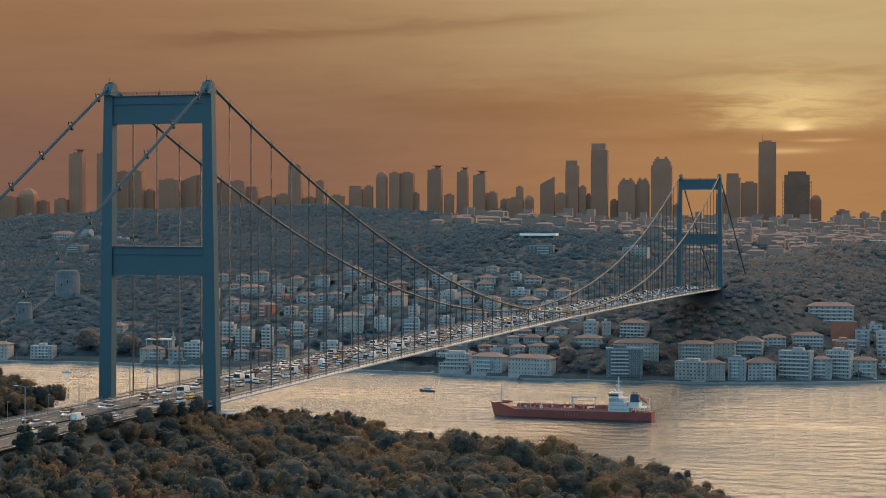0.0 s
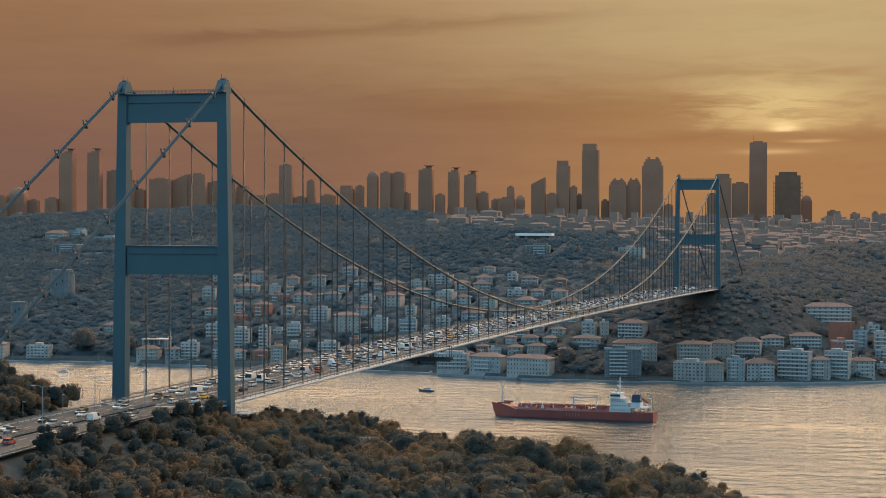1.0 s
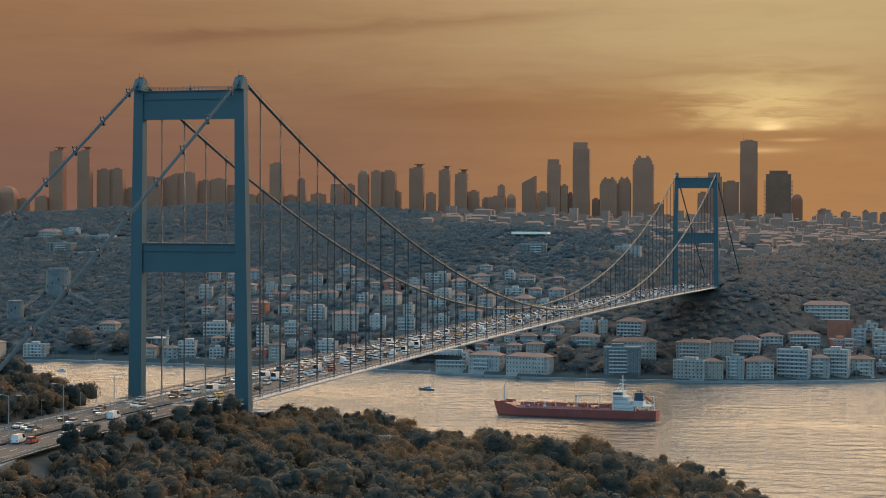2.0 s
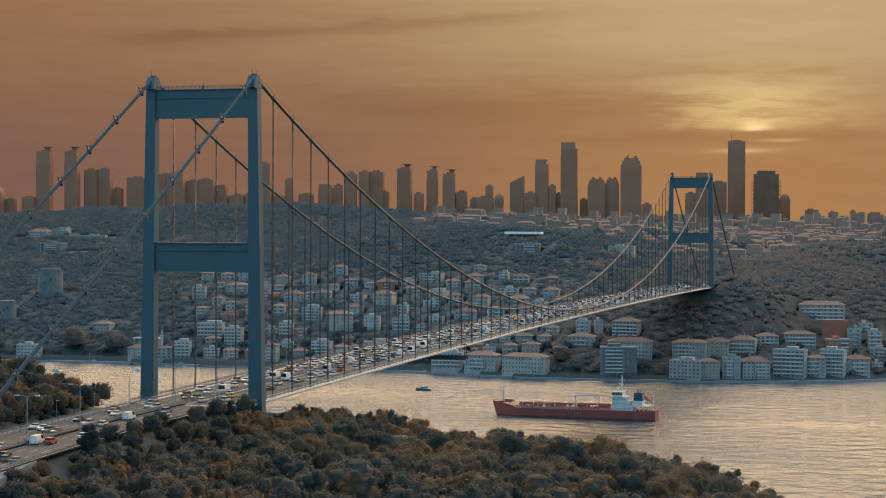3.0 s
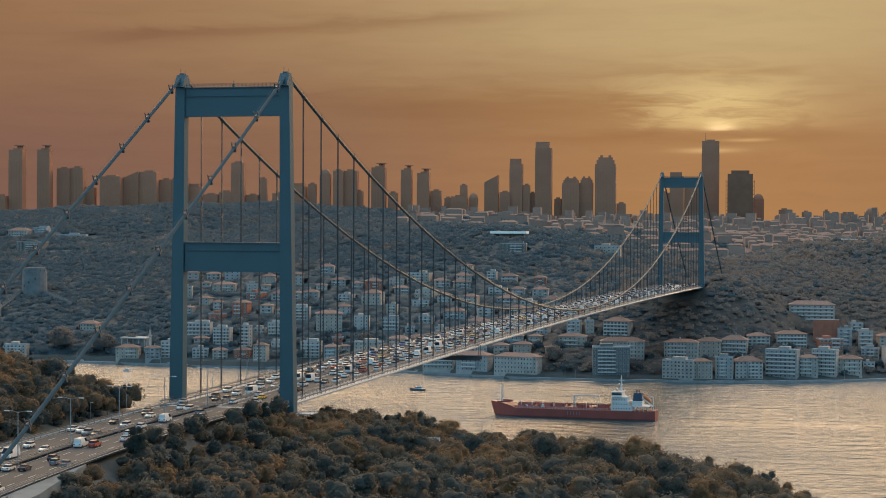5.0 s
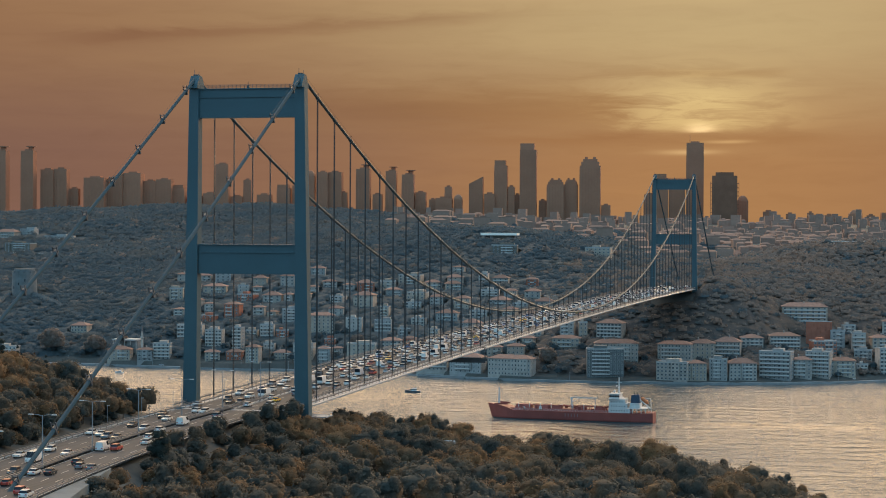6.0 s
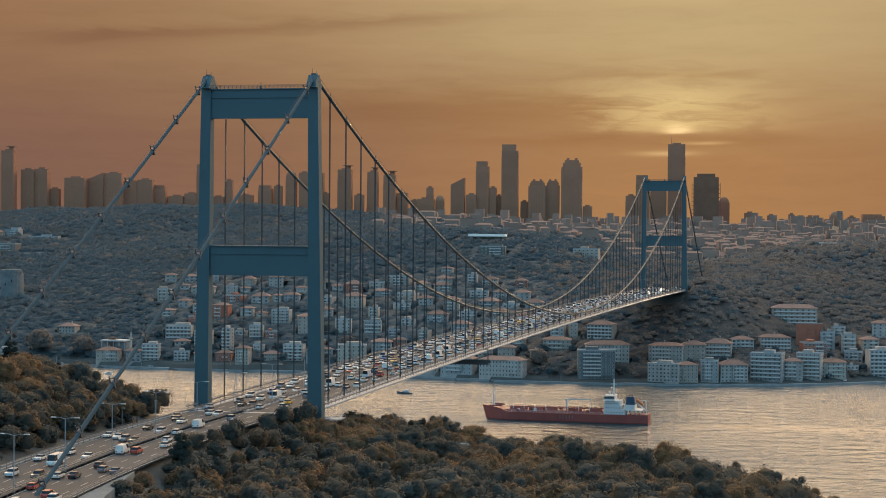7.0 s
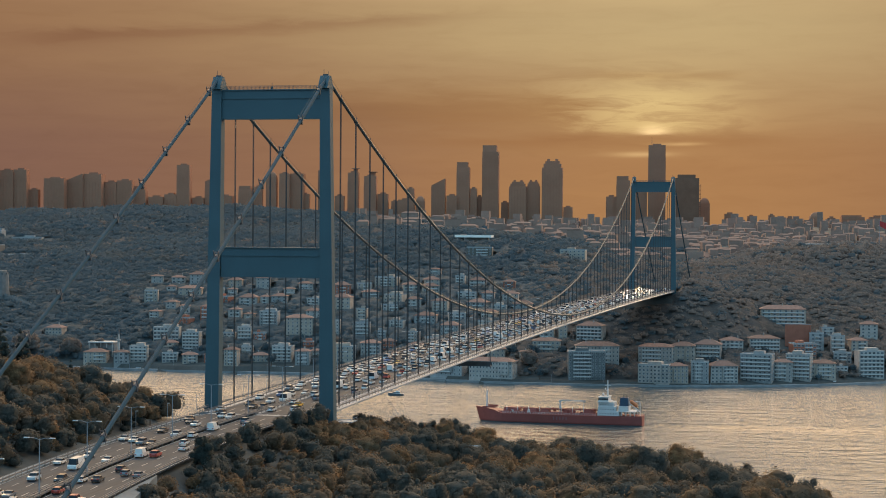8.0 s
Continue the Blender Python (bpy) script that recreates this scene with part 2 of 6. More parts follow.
M_GREY = material("grey_render", (0.26, 0.255, 0.245), 0.85, 0.24, 0.25, 14, per_object=0.15)
M_TIMBER = material("dark_timber", (0.14, 0.12, 0.10), 0.85, 0.2, 0.4, 14, per_object=0.15)
M_STONE = material("castle_stone", (0.13, 0.14, 0.14), 0.95, 0.22, 0.2, 10, bump=0.4)
M_GLASS = material("window_glass", (0.02, 0.026, 0.032), 0.12, 0.2, 0.3, spec=0.18)
M_QUAY = material("wet_quay_stone", (0.20, 0.21, 0.21), 0.8, 0.25, 0.2, 12)
# tile colour dulled to carry the brown haze of the plateau
M_HAZYROOF = material("hazy_roof_tile", (0.21, 0.125, 0.094), 0.9, 0.25, 0.02, 12)
M_TRIM = material("white_trim", (0.47, 0.45, 0.42), 0.7, 0.08, 0.6)
# orange-brown evening haze is put into both tower colours; the bare frame is darker
M_HAZYTOWER = material("hazy_tower_facade", (0.32, 0.156, 0.097), 0.95, 0.10, 0.02, 10, per_object=0.08, spec=0.1)
M_BARETOWER = material("hazy_bare_tower_frame", (0.20, 0.105, 0.068), 0.95, 0.15, 0.05, 10, spec=0.1)
M_BARK = material("bark", (0.09, 0.07, 0.055), 0.95, 0.25, 1.0, 8)
AUTUMN = [(0.0, (0.053, 0.062, 0.056)), (0.4, (0.068, 0.069, 0.058)), (0.62, (0.104, 0.082, 0.058)), (0.82, (0.148, 0.094, 0.053)), (1.0, (0.188, 0.108, 0.051))]
M_LEAF = foliage("autumn_leaves", AUTUMN)
M_RUSSET = foliage("russet_leaves", [(0.0, (0.086, 0.077, 0.059)), (0.4, (0.119, 0.089, 0.057)), (0.8, (0.168, 0.102, 0.052)), (1.0, (0.213, 0.116, 0.051))])
M_WOOD = foliage("woodland_leaves", AUTUMN, False, 0.07)
M_PINE = foliage("cypress_needles", [(0.0, (0.025, 0.038, 0.036)), (1.0, (0.04, 0.052, 0.045))])
# distance haze is put into these leaf colours: bluish green, lifted autumn brown
M_HAZYLEAF = foliage("far_leaves", [(0.0, (0.068, 0.102, 0.118)), (0.6, (0.078, 0.104, 0.114)), (1.0, (0.104, 0.112, 0.108))], False, 0.02)
M_HAZYRUSSET = foliage("far_russet_leaves", [(0.0, (0.165, 0.145, 0.130)), (0.6, (0.19, 0.152, 0.128)), (1.0, (0.22, 0.158, 0.122))], False, 0.02)
M_RED = material("ship_red", (0.25, 0.055, 0.042), 0.55, 0.2, 0.1, 12)
M_SHIPWHITE = material("ship_white", (0.55, 0.54, 0.52), 0.5, 0.08, 0.2, 12)
M_DARK = material("dark_metal", (0.06, 0.065, 0.07), 0.55, 0.2, 0.4)
M_RUBBER = material("tyre_rubber", (0.03, 0.03, 0.03), 0.85, 0.1, 2.0)
M_LAMPS = material("lamp_lens", (0.42, 0.42, 0.40), 0.2, 0.05, 2.0)
M_REDLENS = material("red_lens", (0.5, 0.03, 0.02), 0.25, 0.05, 2.0)


def paint(name, c):
    m = material(name, c, 0.3, 0.05, 0.6, 10, spec=0.6)
    m.node_tree.nodes["Principled BSDF"].inputs["Coat Weight"].default_value = 0.5
    return m


CAR_PAINTS = [(paint("car_white", (0.64, 0.615, 0.575)), "white"), (paint("car_silver", (0.45, 0.46, 0.47)), "silver"), (paint("car_grey", (0.16, 0.17, 0.18)), "grey"),
              (paint("car_black", (0.02, 0.02, 0.022)), "black"), (paint("car_red", (0.40, 0.05, 0.03)), "red"), (paint("car_blue", (0.06, 0.12, 0.25)), "blue")]
M_TAXI = paint("car_yellow", (0.75, 0.42, 0.03))
# wall colour of the far town with the brownish distance haze mixed in
M_HAZYTOWN = material("hazy_town_render", (0.28, 0.175, 0.130), 0.85, 0.25, 0.01, 20)
M_ROOFWHITE = material("white_membrane", (0.88, 0.80, 0.70), 0.6, 0.04, 0.2)
M_FLAG = material("red_cloth", (0.45, 0.04, 0.035), 0.85, 0.1, 0.5)
# white hull against the light: its shade is put into this grey
M_BACKLITHULL = material("backlit_boat_hull", (0.10, 0.115, 0.125), 0.5, 0.1, 0.3)
M_APRON = material("blue_grey_concrete", (0.10, 0.125, 0.135), 0.85, 0.25, 0.2, 12)
M_HUT = material("pale_blue_boards", (0.32, 0.41, 0.44), 0.8, 0.12, 0.4)
M_NAVY = material("navy_paint", (0.03, 0.06, 0.10), 0.5, 0.15, 0.3)
M_ORANGE = material("lifeboat_orange", (0.55, 0.16, 0.05), 0.5, 0.1, 0.4)
# panes of the far houses: glass colour raised to stand for distance haze
M_PANE = material("haze_lightened_glass", (0.07, 0.082, 0.09), 0.3, 0.3, 0.4, per_object=0.5)
# canopy colours carry the same distance haze as the far leaves
M_HAZYWOOD = foliage("hazy_far_canopy", [(0.0, (0.068, 0.102, 0.118)), (0.6, (0.078, 0.104, 0.114)), (1.0, (0.104, 0.112, 0.108))], False, 0.025)
M_HAZYRUSSETWOOD = foliage("hazy_russet_canopy", [(0.0, (0.088, 0.082, 0.078)), (0.6, (0.102, 0.088, 0.079)), (1.0, (0.120, 0.093, 0.076))], False, 0.025)
for wood in (M_HAZYWOOD, M_HAZYRUSSETWOOD):
    wnodes, wlinks = wood.node_tree.nodes, wood.node_tree.links
    bump_in, grain = wnodes.new("ShaderNodeBump"), wnodes.new("ShaderNodeTexNoise")
    grain.inputs["Scale"].default_value, grain.inputs["Detail"].default_value = 0.4, 5
    wlinks.new(wnodes.new("ShaderNodeTexCoord").outputs["Object"], grain.inputs["Vector"])
    wlinks.new(grain.outputs[0], bump_in.inputs["Height"])
    bump_in.inputs["Strength"].default_value, bump_in.inputs["Distance"].default_value = 0.4, 1.5
    wlinks.new(bump_in.outputs[0], wnodes["Principled BSDF"].inputs["Normal"])

# ---- mesh building ----
class Geo:
    """Collects corners and faces for one mesh."""

    def __init__(self):
        self.v, self.f, self.n = [], [], []

    def add(self, verts, faces):
        k = len(self.v)
        self.v += [tuple(p) for p in verts]
        self.f += [tuple(i + k for i in f) for f in faces]
        return self

    def box(self, c, s, top=(1, 1), rz=0.0, shift=(0, 0)):
        """A box round c with its base at c.z; its top may be narrower, and shifted."""
        cx, cy, cz = c
        w, d, h = s[0] / 2, s[1] / 2, s[2]
        ca, sa = math.cos(rz), math.sin(rz)
        out = []
        for z, kx, ky, ox, oy in ((0, 1, 1, 0, 0), (h, top[0], top[1], *shift)):
            for px, py in ((-w, -d), (w, -d), (w, d), (-w, d)):
                x, y = px * kx + ox, py * ky + oy
                out.append((cx + x * ca - y * sa, cy + x * sa + y * ca, cz + z))
        return self.add(out, [(3, 2, 1, 0), (4, 5, 6, 7), (0, 1, 5, 4), (1, 2, 6, 5), (2, 3, 7, 6), (3, 0, 4, 7)])

    def tube(self, pts, radii, n=8, caps=True):
        """A round tube along pts."""
        rings = []
        for i, p in enumerate(pts):
            p = Vector(p)
            a, b = Vector(pts[max(i - 1, 0)]), Vector(pts[min(i + 1, len(pts) - 1)])
            d = (b - a).normalized()
            u = d.cross(Vector((0, 0, 1)) if abs(d.z) < 0.9 else Vector((1, 0, 0))).normalized()
            w = d.cross(u)
            r = radii[i] if isinstance(radii, (list, tuple)) else radii
            rings.append([p + (u * math.cos(2 * math.pi * k / n) + w * math.sin(2 * math.pi * k / n)) * r for k in range(n)])
        faces = [(i * n + k, i * n + (k + 1) % n, (i + 1) * n + (k + 1) % n, (i + 1) * n + k) for i in range(len(pts) - 1) for k in range(n)]
        if caps:
            faces += [tuple(range(n - 1, -1, -1)), tuple(range((len(pts) - 1) * n, len(pts) * n))]
        return self.add([q for r in rings for q in r], faces)

    def sweep(self, section, stations):
        """A closed section (points of x, z) carried along stations, each (x, y, z, width scale)."""
        n = len(section)
        vs = [(x + px * k, y, z + pz) for x, y, z, k in stations for px, pz in section]
        fs = [(i * n + k, (i + 1) * n + k, (i + 1) * n + (k + 1) % n, i * n + (k + 1) % n) for i in range(len(stations) - 1) for k in range(n)]
        fs += [tuple(range(n)), tuple(range(len(stations) * n - 1, (len(stations) - 1) * n - 1, -1))]
        return self.add(vs, fs)

    def prism(self, outline, x0, x1):
        """An outline of (y, z), carried from x0 to x1."""
        n = len(outline)
        vs = [(x, y, z) for x in (x0, x1) for y, z in outline]
        return self.add(vs, [tuple(range(n)), tuple(range(2 * n - 1, n - 1, -1))] + [(k, k + n, (k + 1) % n + n, (k + 1) % n) for k in range(n)])

    def mesh(self, name, mat, smooth=False):
        me = bpy.data.meshes.new(name)
        me.from_pydata(self.v, [], self.f)
        me.materials.append(mat)
        if smooth or self.n:
            me.polygons.foreach_set("use_smooth", [True] * len(me.polygons))
        me.update()
        if self.n:
            me.normals_split_custom_set_from_vertices(self.n)
        return me


def part(name, geo, mat, parent, label="", smooth=False):
    """Links a Geo (or a finished mesh) as one mesh object under a thing or a part."""
    ob = new(name, geo if isinstance(geo, bpy.types.Mesh) else geo.mesh(name, mat, smooth))
    ob.parent = parent
    return tagged(ob, label)


def thing(name, label, category, x=0, y=0, z=0, rz=0.0, group="", kind="", geo=None, mat=None, smooth=False):
    ob = new(name, geo.mesh(name, mat, smooth) if geo else None)
    ob.location, ob.rotation_euler = (x, y, z), (0, 0, rz)
    return tagged(ob, label, category, group, kind)


def sstep(v, a, b):
    t = np.clip((np.asarray(v, float) - a) / (b - a), 0, 1)
    return t * t * (3 - 2 * t)


# ---- lie of the land ----
WATER = -7.0
DECK = 62.0
SPAN = 1090.0


def deck_z(y):
    """Road level along the bridge and its approach."""
    u = min(max(y / SPAN, 0), 1)
    return DECK + 2.0 * u + 3.0 * 4 * u * (1 - u)


def road_x(y):
    """How far the approach road swings to the side before it reaches the bridge."""
    return 0.0004 * (min(y, -20.0) + 20) ** 2


def shore(x):
    """Where the far shore lies at x."""
    x = np.asarray(x, float)
    r = np.clip(x - 20, 0, 260)
    return 918 + 0.0030 * r * r + 34 * sstep(-x, 90, 330) + 6 * np.sin(x * 0.021)


def bell(x, y, cx, cy, sx, sy):
    return np.exp(-(((x - cx) / sx) ** 2 + ((y - cy) / sy) ** 2) / 2)


def ground_z(x, y):
    x, y = np.asarray(x, float), np.asarray(y, float)
    wob = 3.0 * np.sin(x * 0.013 + 1.3) * np.cos(y * 0.011) + 1.5 * np.sin(x * 0.037 + y * 0.029)
    # far side
    d = y - shore(x)
    far = -5.6 + 78 * (1 - np.exp(-np.clip(d - 12, 0, None) / 260)) + 36 * bell(x, y, 200, 1420, 140, 150) + 38 * bell(x, y, -300, 1480, 230, 250) + 8 * bell(x, y, 20, 1190, 80, 60) + 26 * bell(x, y, 28, 1098, 55, 42) - 9 * bell(x, y, 114, 1098, 45, 34) - 7 * bell(x, y, 121, 1056, 26, 16) - 5 * bell(x, y, 48, 995, 50, 26) - 26 * bell(x, y, -40, 1680, 75, 230)
    far = far + 72 * bell(x, y, -850, 2150, 480, 350) + (54 + 10 * sstep(-x, 200, 1200)) * sstep(y, 2300, 4300) + wob * sstep(d, 60, 300)
    # the road cutting behind the far tower
    far = far + np.minimum(61.0 - far, 0) * (1 - sstep(np.abs(x), 19, 31)) * sstep(y, 1050, 1075) * (1 - sstep(y, 1240, 1300))
    far = np.where(d > 0, far, -25.0)
    # near side
    right = 53.5 - 1.5 * bell(x, y, 84, -15, 22, 35) + 2.0 * bell(x, y, 125, 0, 22, 50) - 0.15 * (x - 20) - 0.02 * (y + 160) - 26 * sstep(x, 150, 230)
    left = 60 + 18 * bell(x, y, -85, -110, 40, 80) - 30 * sstep(y, -35, 25)
    near = left + (right - left) * sstep(x, -8, 8)
    cx = 0.0004 * (np.minimum(y, -20.0) + 20) ** 2
    near = near + (60.5 - near) * np.exp(-(np.clip(np.abs(x - cx) - 16, 0, None) / 7) ** 2) * (1 - sstep(y, -16, 4))
    near = -30 + (near + 30) * (1 - sstep(y + 45 * sstep(-x, 4, 26), 40, 190 - 60 * sstep(-x, 4, 26)))
    return np.where(y < 400, near, far)


def axis(lo, hi, fine_lo, fine_hi, step, grow):
    out = list(np.arange(fine_lo, fine_hi + step, step))
    s = step
    while out[-1] < hi:
        s *= grow
        out.append(out[-1] + s)
    s = step
    while out[0] > lo:
        s *= grow
        out.insert(0, out[0] - s)
    return np.array(out)


gx, gy = axis(-9000, 9000, -800, 320, 10, 1.12), axis(-3000, 12000, -260, 1700, 8, 1.10)
X, Y = np.meshgrid(gx, gy)
Z = ground_z(X, Y)
nx, ny = len(gx), len(gy)
g = Geo()
g.v = list(zip(X.ravel().tolist(), Y.ravel().tolist(), Z.ravel().tolist()))
g.f = [(j * nx + i, j * nx + i + 1, (j + 1) * nx + i + 1, (j + 1) * nx + i) for j in range(ny - 1) for i in range(nx - 1)]
thing("ground", "dark wooded hills rising from both shores", "ground", kind="structure", geo=g, mat=M_EARTH, smooth=True)
wg = Geo().add([(-9000, -3000, 0), (9000, -3000, 0), (9000, 6000, 0), (-9000, 6000, 0)], [(0, 1, 2, 3)])
thing("water", "calm strait water reflecting the orange dusk sky", "water", z=WATER, kind="structure", geo=wg, mat=M_WATER)
# quay wall along the far shore
q = Geo()
sx = np.arange(-900, 420, 15.0)
q.v = [(x, float(shore(x)) - o, z) for x in sx for o, z in ((0.8, WATER - 3), (0.8, WATER + 1.6), (-14, WATER + 1.6), (-14, WATER - 3))]
q.f = [(i * 4 + k, i * 4 + k + 1, i * 4 + 5 + k, i * 4 + 4 + k) for i in range(len(sx) - 1) for k in range(3)]
thing("quay", "low grey concrete quay wall along the water", "quay", kind="structure", geo=q, mat=M_QUAY)

# ---- the suspension bridge ----
CABLE_X, CABLE_TOP, CABLE_LOW, STEP = 17.5, 164.6, 68.7, 17.92


def bridge_tower(y, label):
    t = thing("bridge_tower", label, "bridge tower", 0, y, 0, group="bridge towers")
    for s in (-1, 1):
        g = Geo()
        # tapered box leg, leaning slightly inwards
        g.box((s * 18.9, 0, 38), (4.9, 3.6, 123.2), (0.64, 0.92), shift=(-s * 1.45, 0))
        part("leg", g, M_STEEL, t)
        g = Geo()
        g.prism([(-3.4, 0), (3.4, 0), (2.6, 1.6), (0.9, 4.0), (-0.9, 4.0), (-2.6, 1.6)], s * 17.3 - 1.5, s * 17.3 + 1.5)
        g.v = [(a, b, c + 161.2) for a, b, c in g.v]
        sd = part("saddle_housing", g, M_STEEL, t, "dark saddle housing over the cable")
        g = Geo()
        g.box((s * 17.3, 0.3, 165.2), (1.6, 1.6, 0.5)).tube([(s * 17.3 - 0.6, 0, 165.2), (s * 17.3 - 0.6, 0, 167.2)], 0.08, 5).tube([(s * 17.3 + 0.7, 0.4, 165.2), (s * 17.3 + 0.7, 0.4, 166.6)], 0.06, 5)
        part("beacon", g, M_DARK, sd)
    g = Geo().box((0, 0.2, 151.9), (31.9, 2.6, 8.9))
    part("crossbeam", g, M_STEEL, t)
    g = Geo().box((0, 0.2, 103.0), (31.9, 2.6, 9.0))
    part("crossbeam", g, M_STEEL, t)
    part("crossbeam", Geo().box((0, 0.2, 50.5), (33, 2.8, 5)), M_STEEL, t)
    for z, h in ((158.2, 0.35), (109.6, 0.35)):
        part("stiffener", Geo().box((0, -1.2, z), (31.6, 0.5, h)), M_STEEL, t)
    for z in (160.8, 112.0):
        part("ledge", Geo().box((0, 0.2, z), (31.6, 3.6, 0.3)), M_STEEL, t)
    g = Geo()
    for yy in (-1.4, 1.8):
        g.tube([(-15.5, yy, 162.2), (15.5, yy, 162.2)], 0.05, 4).tube([(-15.5, yy, 161.7), (15.5, yy, 161.7)], 0.04, 4)
        for i in range(24):
            x = -15.5 + 31 * i / 23
            g.tube([(x, yy, 161.1), (x, yy, 162.2)], 0.05, 4)
    part("railing", g, M_DARK, t)
    part("mast", Geo().box((0, 0, 161.1), (0.7, 0.6, 0.9)).tube([(0, 0, 161.1), (0, 0, 163.2)], 0.09, 5), M_DARK, t)
    return t


bridge_tower(0.0, "blue-grey painted steel portal tower with two crossbeams")
bridge_tower(SPAN, "blue-grey painted steel portal tower on the far shore")


def cable_z(y):
    if 0 <= y <= SPAN:
        u = 2 * y / SPAN - 1
        return CABLE_LOW + (CABLE_TOP - CABLE_LOW) * u * u
    o = -y if y < 0 else y - SPAN
    k = o / 208.0
    return CABLE_TOP + (53.0 - CABLE_TOP) * k - 5.0 * k * (1 - k)


clamp_geo = Geo().tube([(0, -0.65, 0), (0, 0.65, 0)], 0.62, 8).box((0, 0, 0.5), (0.16, 0.16, 1.1)).box((0, 0, -1.0), (0.34, 0.5, 1.0)).mesh("clamp", M_CABLE)
light_geo = Geo().tube([(0, -0.6, 0), (0, 0.6, 0)], 0.66, 8).box((-0.62, 0, -0.2), (0.2, 0.3, 2.0)).box((0.62, 0, -0.2), (0.2, 0.3, 2.0)).box((0, 0, -1.3), (0.8, 0.6, 1.0)).box((0, 0, 1.2), (1.5, 0.2, 0.16)).mesh("clamp", M_DARK)
anchor_geo = Geo().box((0, 0, 0), (0.9, 0.9, 0.9), (0.6, 0.6)).mesh("anchor", M_DARK)
for s in (-1, 1):
    c = thing("main_cable", "thick grey suspension cable with clamps and thin hangers", "cable", s * CABLE_X, 0, 0, group="main cables")
    ys = [-208 + 4 * i for i in range(52)] + [0.0] + [SPAN * i / 90 for i in range(1, 90)] + [SPAN] + [SPAN + 4 * i for i in range(1, 53)]
    for lo, hi, mat in ((-208, 0, M_BACKSTAY), (0, SPAN, M_CABLE), (SPAN, SPAN + 208, M_BACKSTAY)):
        part("cable", Geo().tube([(0, y, cable_z(y)) for y in ys if lo <= y <= hi], 0.5, 10), mat, c, smooth=True)
    ropes = Geo()
    for o in (-0.55, 0.55):
        ropes.tube([(o, y, cable_z(y) + 1.1) for y in ys], 0.035, 4)
    part("hand_rope", ropes, M_HANGER, c)
    first = SPAN / 2 - 29.5 * STEP
    for i in range(60):
        y = first + i * STEP
        if y < 4 or y > SPAN - 4:
            continue
        slope = math.atan2(cable_z(y + 1) - cable_z(y - 1), 2)
        k = part("clamp", clamp_geo, None, c)
        k.location, k.rotation_euler = (0, y, cable_z(y)), (slope, 0, 0)
        g = Geo()
        for o in (-0.14, 0.14):
            g.tube([(o, y, cable_z(y) - 0.6), (o, y, deck_z(y) - 0.6)], 0.13, 5)
        part("hanger", g, M_HANGER, c)
        part("anchor", anchor_geo, None, c).location = (0, y, deck_z(y) - 0.7)
    for side in (-1, 1):
        for i in range(11):
            y = -8.3 - i * STEP if side < 0 else SPAN + 8.3 + i * STEP
            slope = math.atan2(cable_z(y + 1) - cable_z(y - 1), 2)
            k = part("clamp", light_geo, None, c)
            k.location, k.rotation_euler = (0, y, cable_z(y)), (slope, 0, 0)

# deck girder: a flat aerofoil box with walkways outside the cables
DECK_Y = [-12.0] + [SPAN * i / 60 for i in range(61)] + [SPAN + 12]
deck = thing("bridge_deck", "long grey steel bridge deck carrying two carriageways", "bridge deck", kind="structure")
sec = [(-19.6, -0.35), (-19.6, -0.75), (-16.4, -1.3), (-10, -3.2), (10, -3.2), (16.4, -1.3), (19.6, -0.75), (19.6, -0.35), (15.2, -0.02), (-15.2, -0.02)]
part("girder", Geo().sweep(sec, [(0, y, deck_z(y), 1) for y in DECK_Y]), M_GIRDER, deck)
ROAD_Y = [-420 + 20 * i for i in range(21)] + DECK_Y[1:] + [SPAN + 60, SPAN + 160]


road = thing("road", "grey asphalt motorway with eight lanes", "road", kind="structure")
for x0, x1 in ((-14.6, -0.9), (0.9, 14.6)):
    part("carriageway", Geo().sweep([(x0, 0.06), (x1, 0.06), (x1, -0.3), (x0, -0.3)], [(road_x(y), y, deck_z(y), 1) for y in ROAD_Y]), M_ASPHALT, road)
part("shoulder", Geo().sweep([(-17.8, 0.12), (-15.4, 0.12), (-15.4, -2.5), (-17.8, -2.5)], [(road_x(y), y, deck_z(y), 1) for y in ROAD_Y if y < -12]), M_CONCRETE, road, "pale concrete shoulder")
wedge = Geo()
for y in range(-150, -420, -15):
    w = min(6.0, (-150 - y) * 0.13) + 0.05
    x = road_x(y) + 15.4
    wedge.v += [(x, y, DECK - 2.0), (x, y, DECK + 0.02), (x + w, y, DECK - 0.1), (x + w, y, DECK - 3.0)]
wedge.f = [(4 * i + k, 4 * i + 4 + k, 4 * i + 5 + k, 4 * i + 1 + k) for i in range(17) for k in range(3)]
part("shoulder", wedge, M_APRON, road, "pale concrete apron widening beside the lanes")
for x0, x1 in ((-14.5, -1.0), (1.0, 14.5)):
    part("expansion_joint", Geo().box(((x0 + x1) / 2, -17, deck_z(-17) + 0.056), (x1 - x0, 2.2, 0.014)), M_CONCRETE, road, "pale expansion joint across the lanes")
LANES = [-12.6, -9.2, -5.8, -2.5, 2.5, 5.8, 9.2, 12.6]
dash = Geo().box((0, 0, 0), (0.16, 5.0, 0.012)).mesh("lane_dash", M_PAINT)
for x in (-10.9, -7.5, -4.1, 4.1, 7.5, 10.9):
    for i in range(24):
        y = -238 + 13 * i
        p = part("lane_dash", dash, None, road)
        p.location, p.rotation_euler = (x + road_x(y), y, deck_z(y) + 0.064), (0, 0, -0.0008 * (min(y, -20.0) + 20))
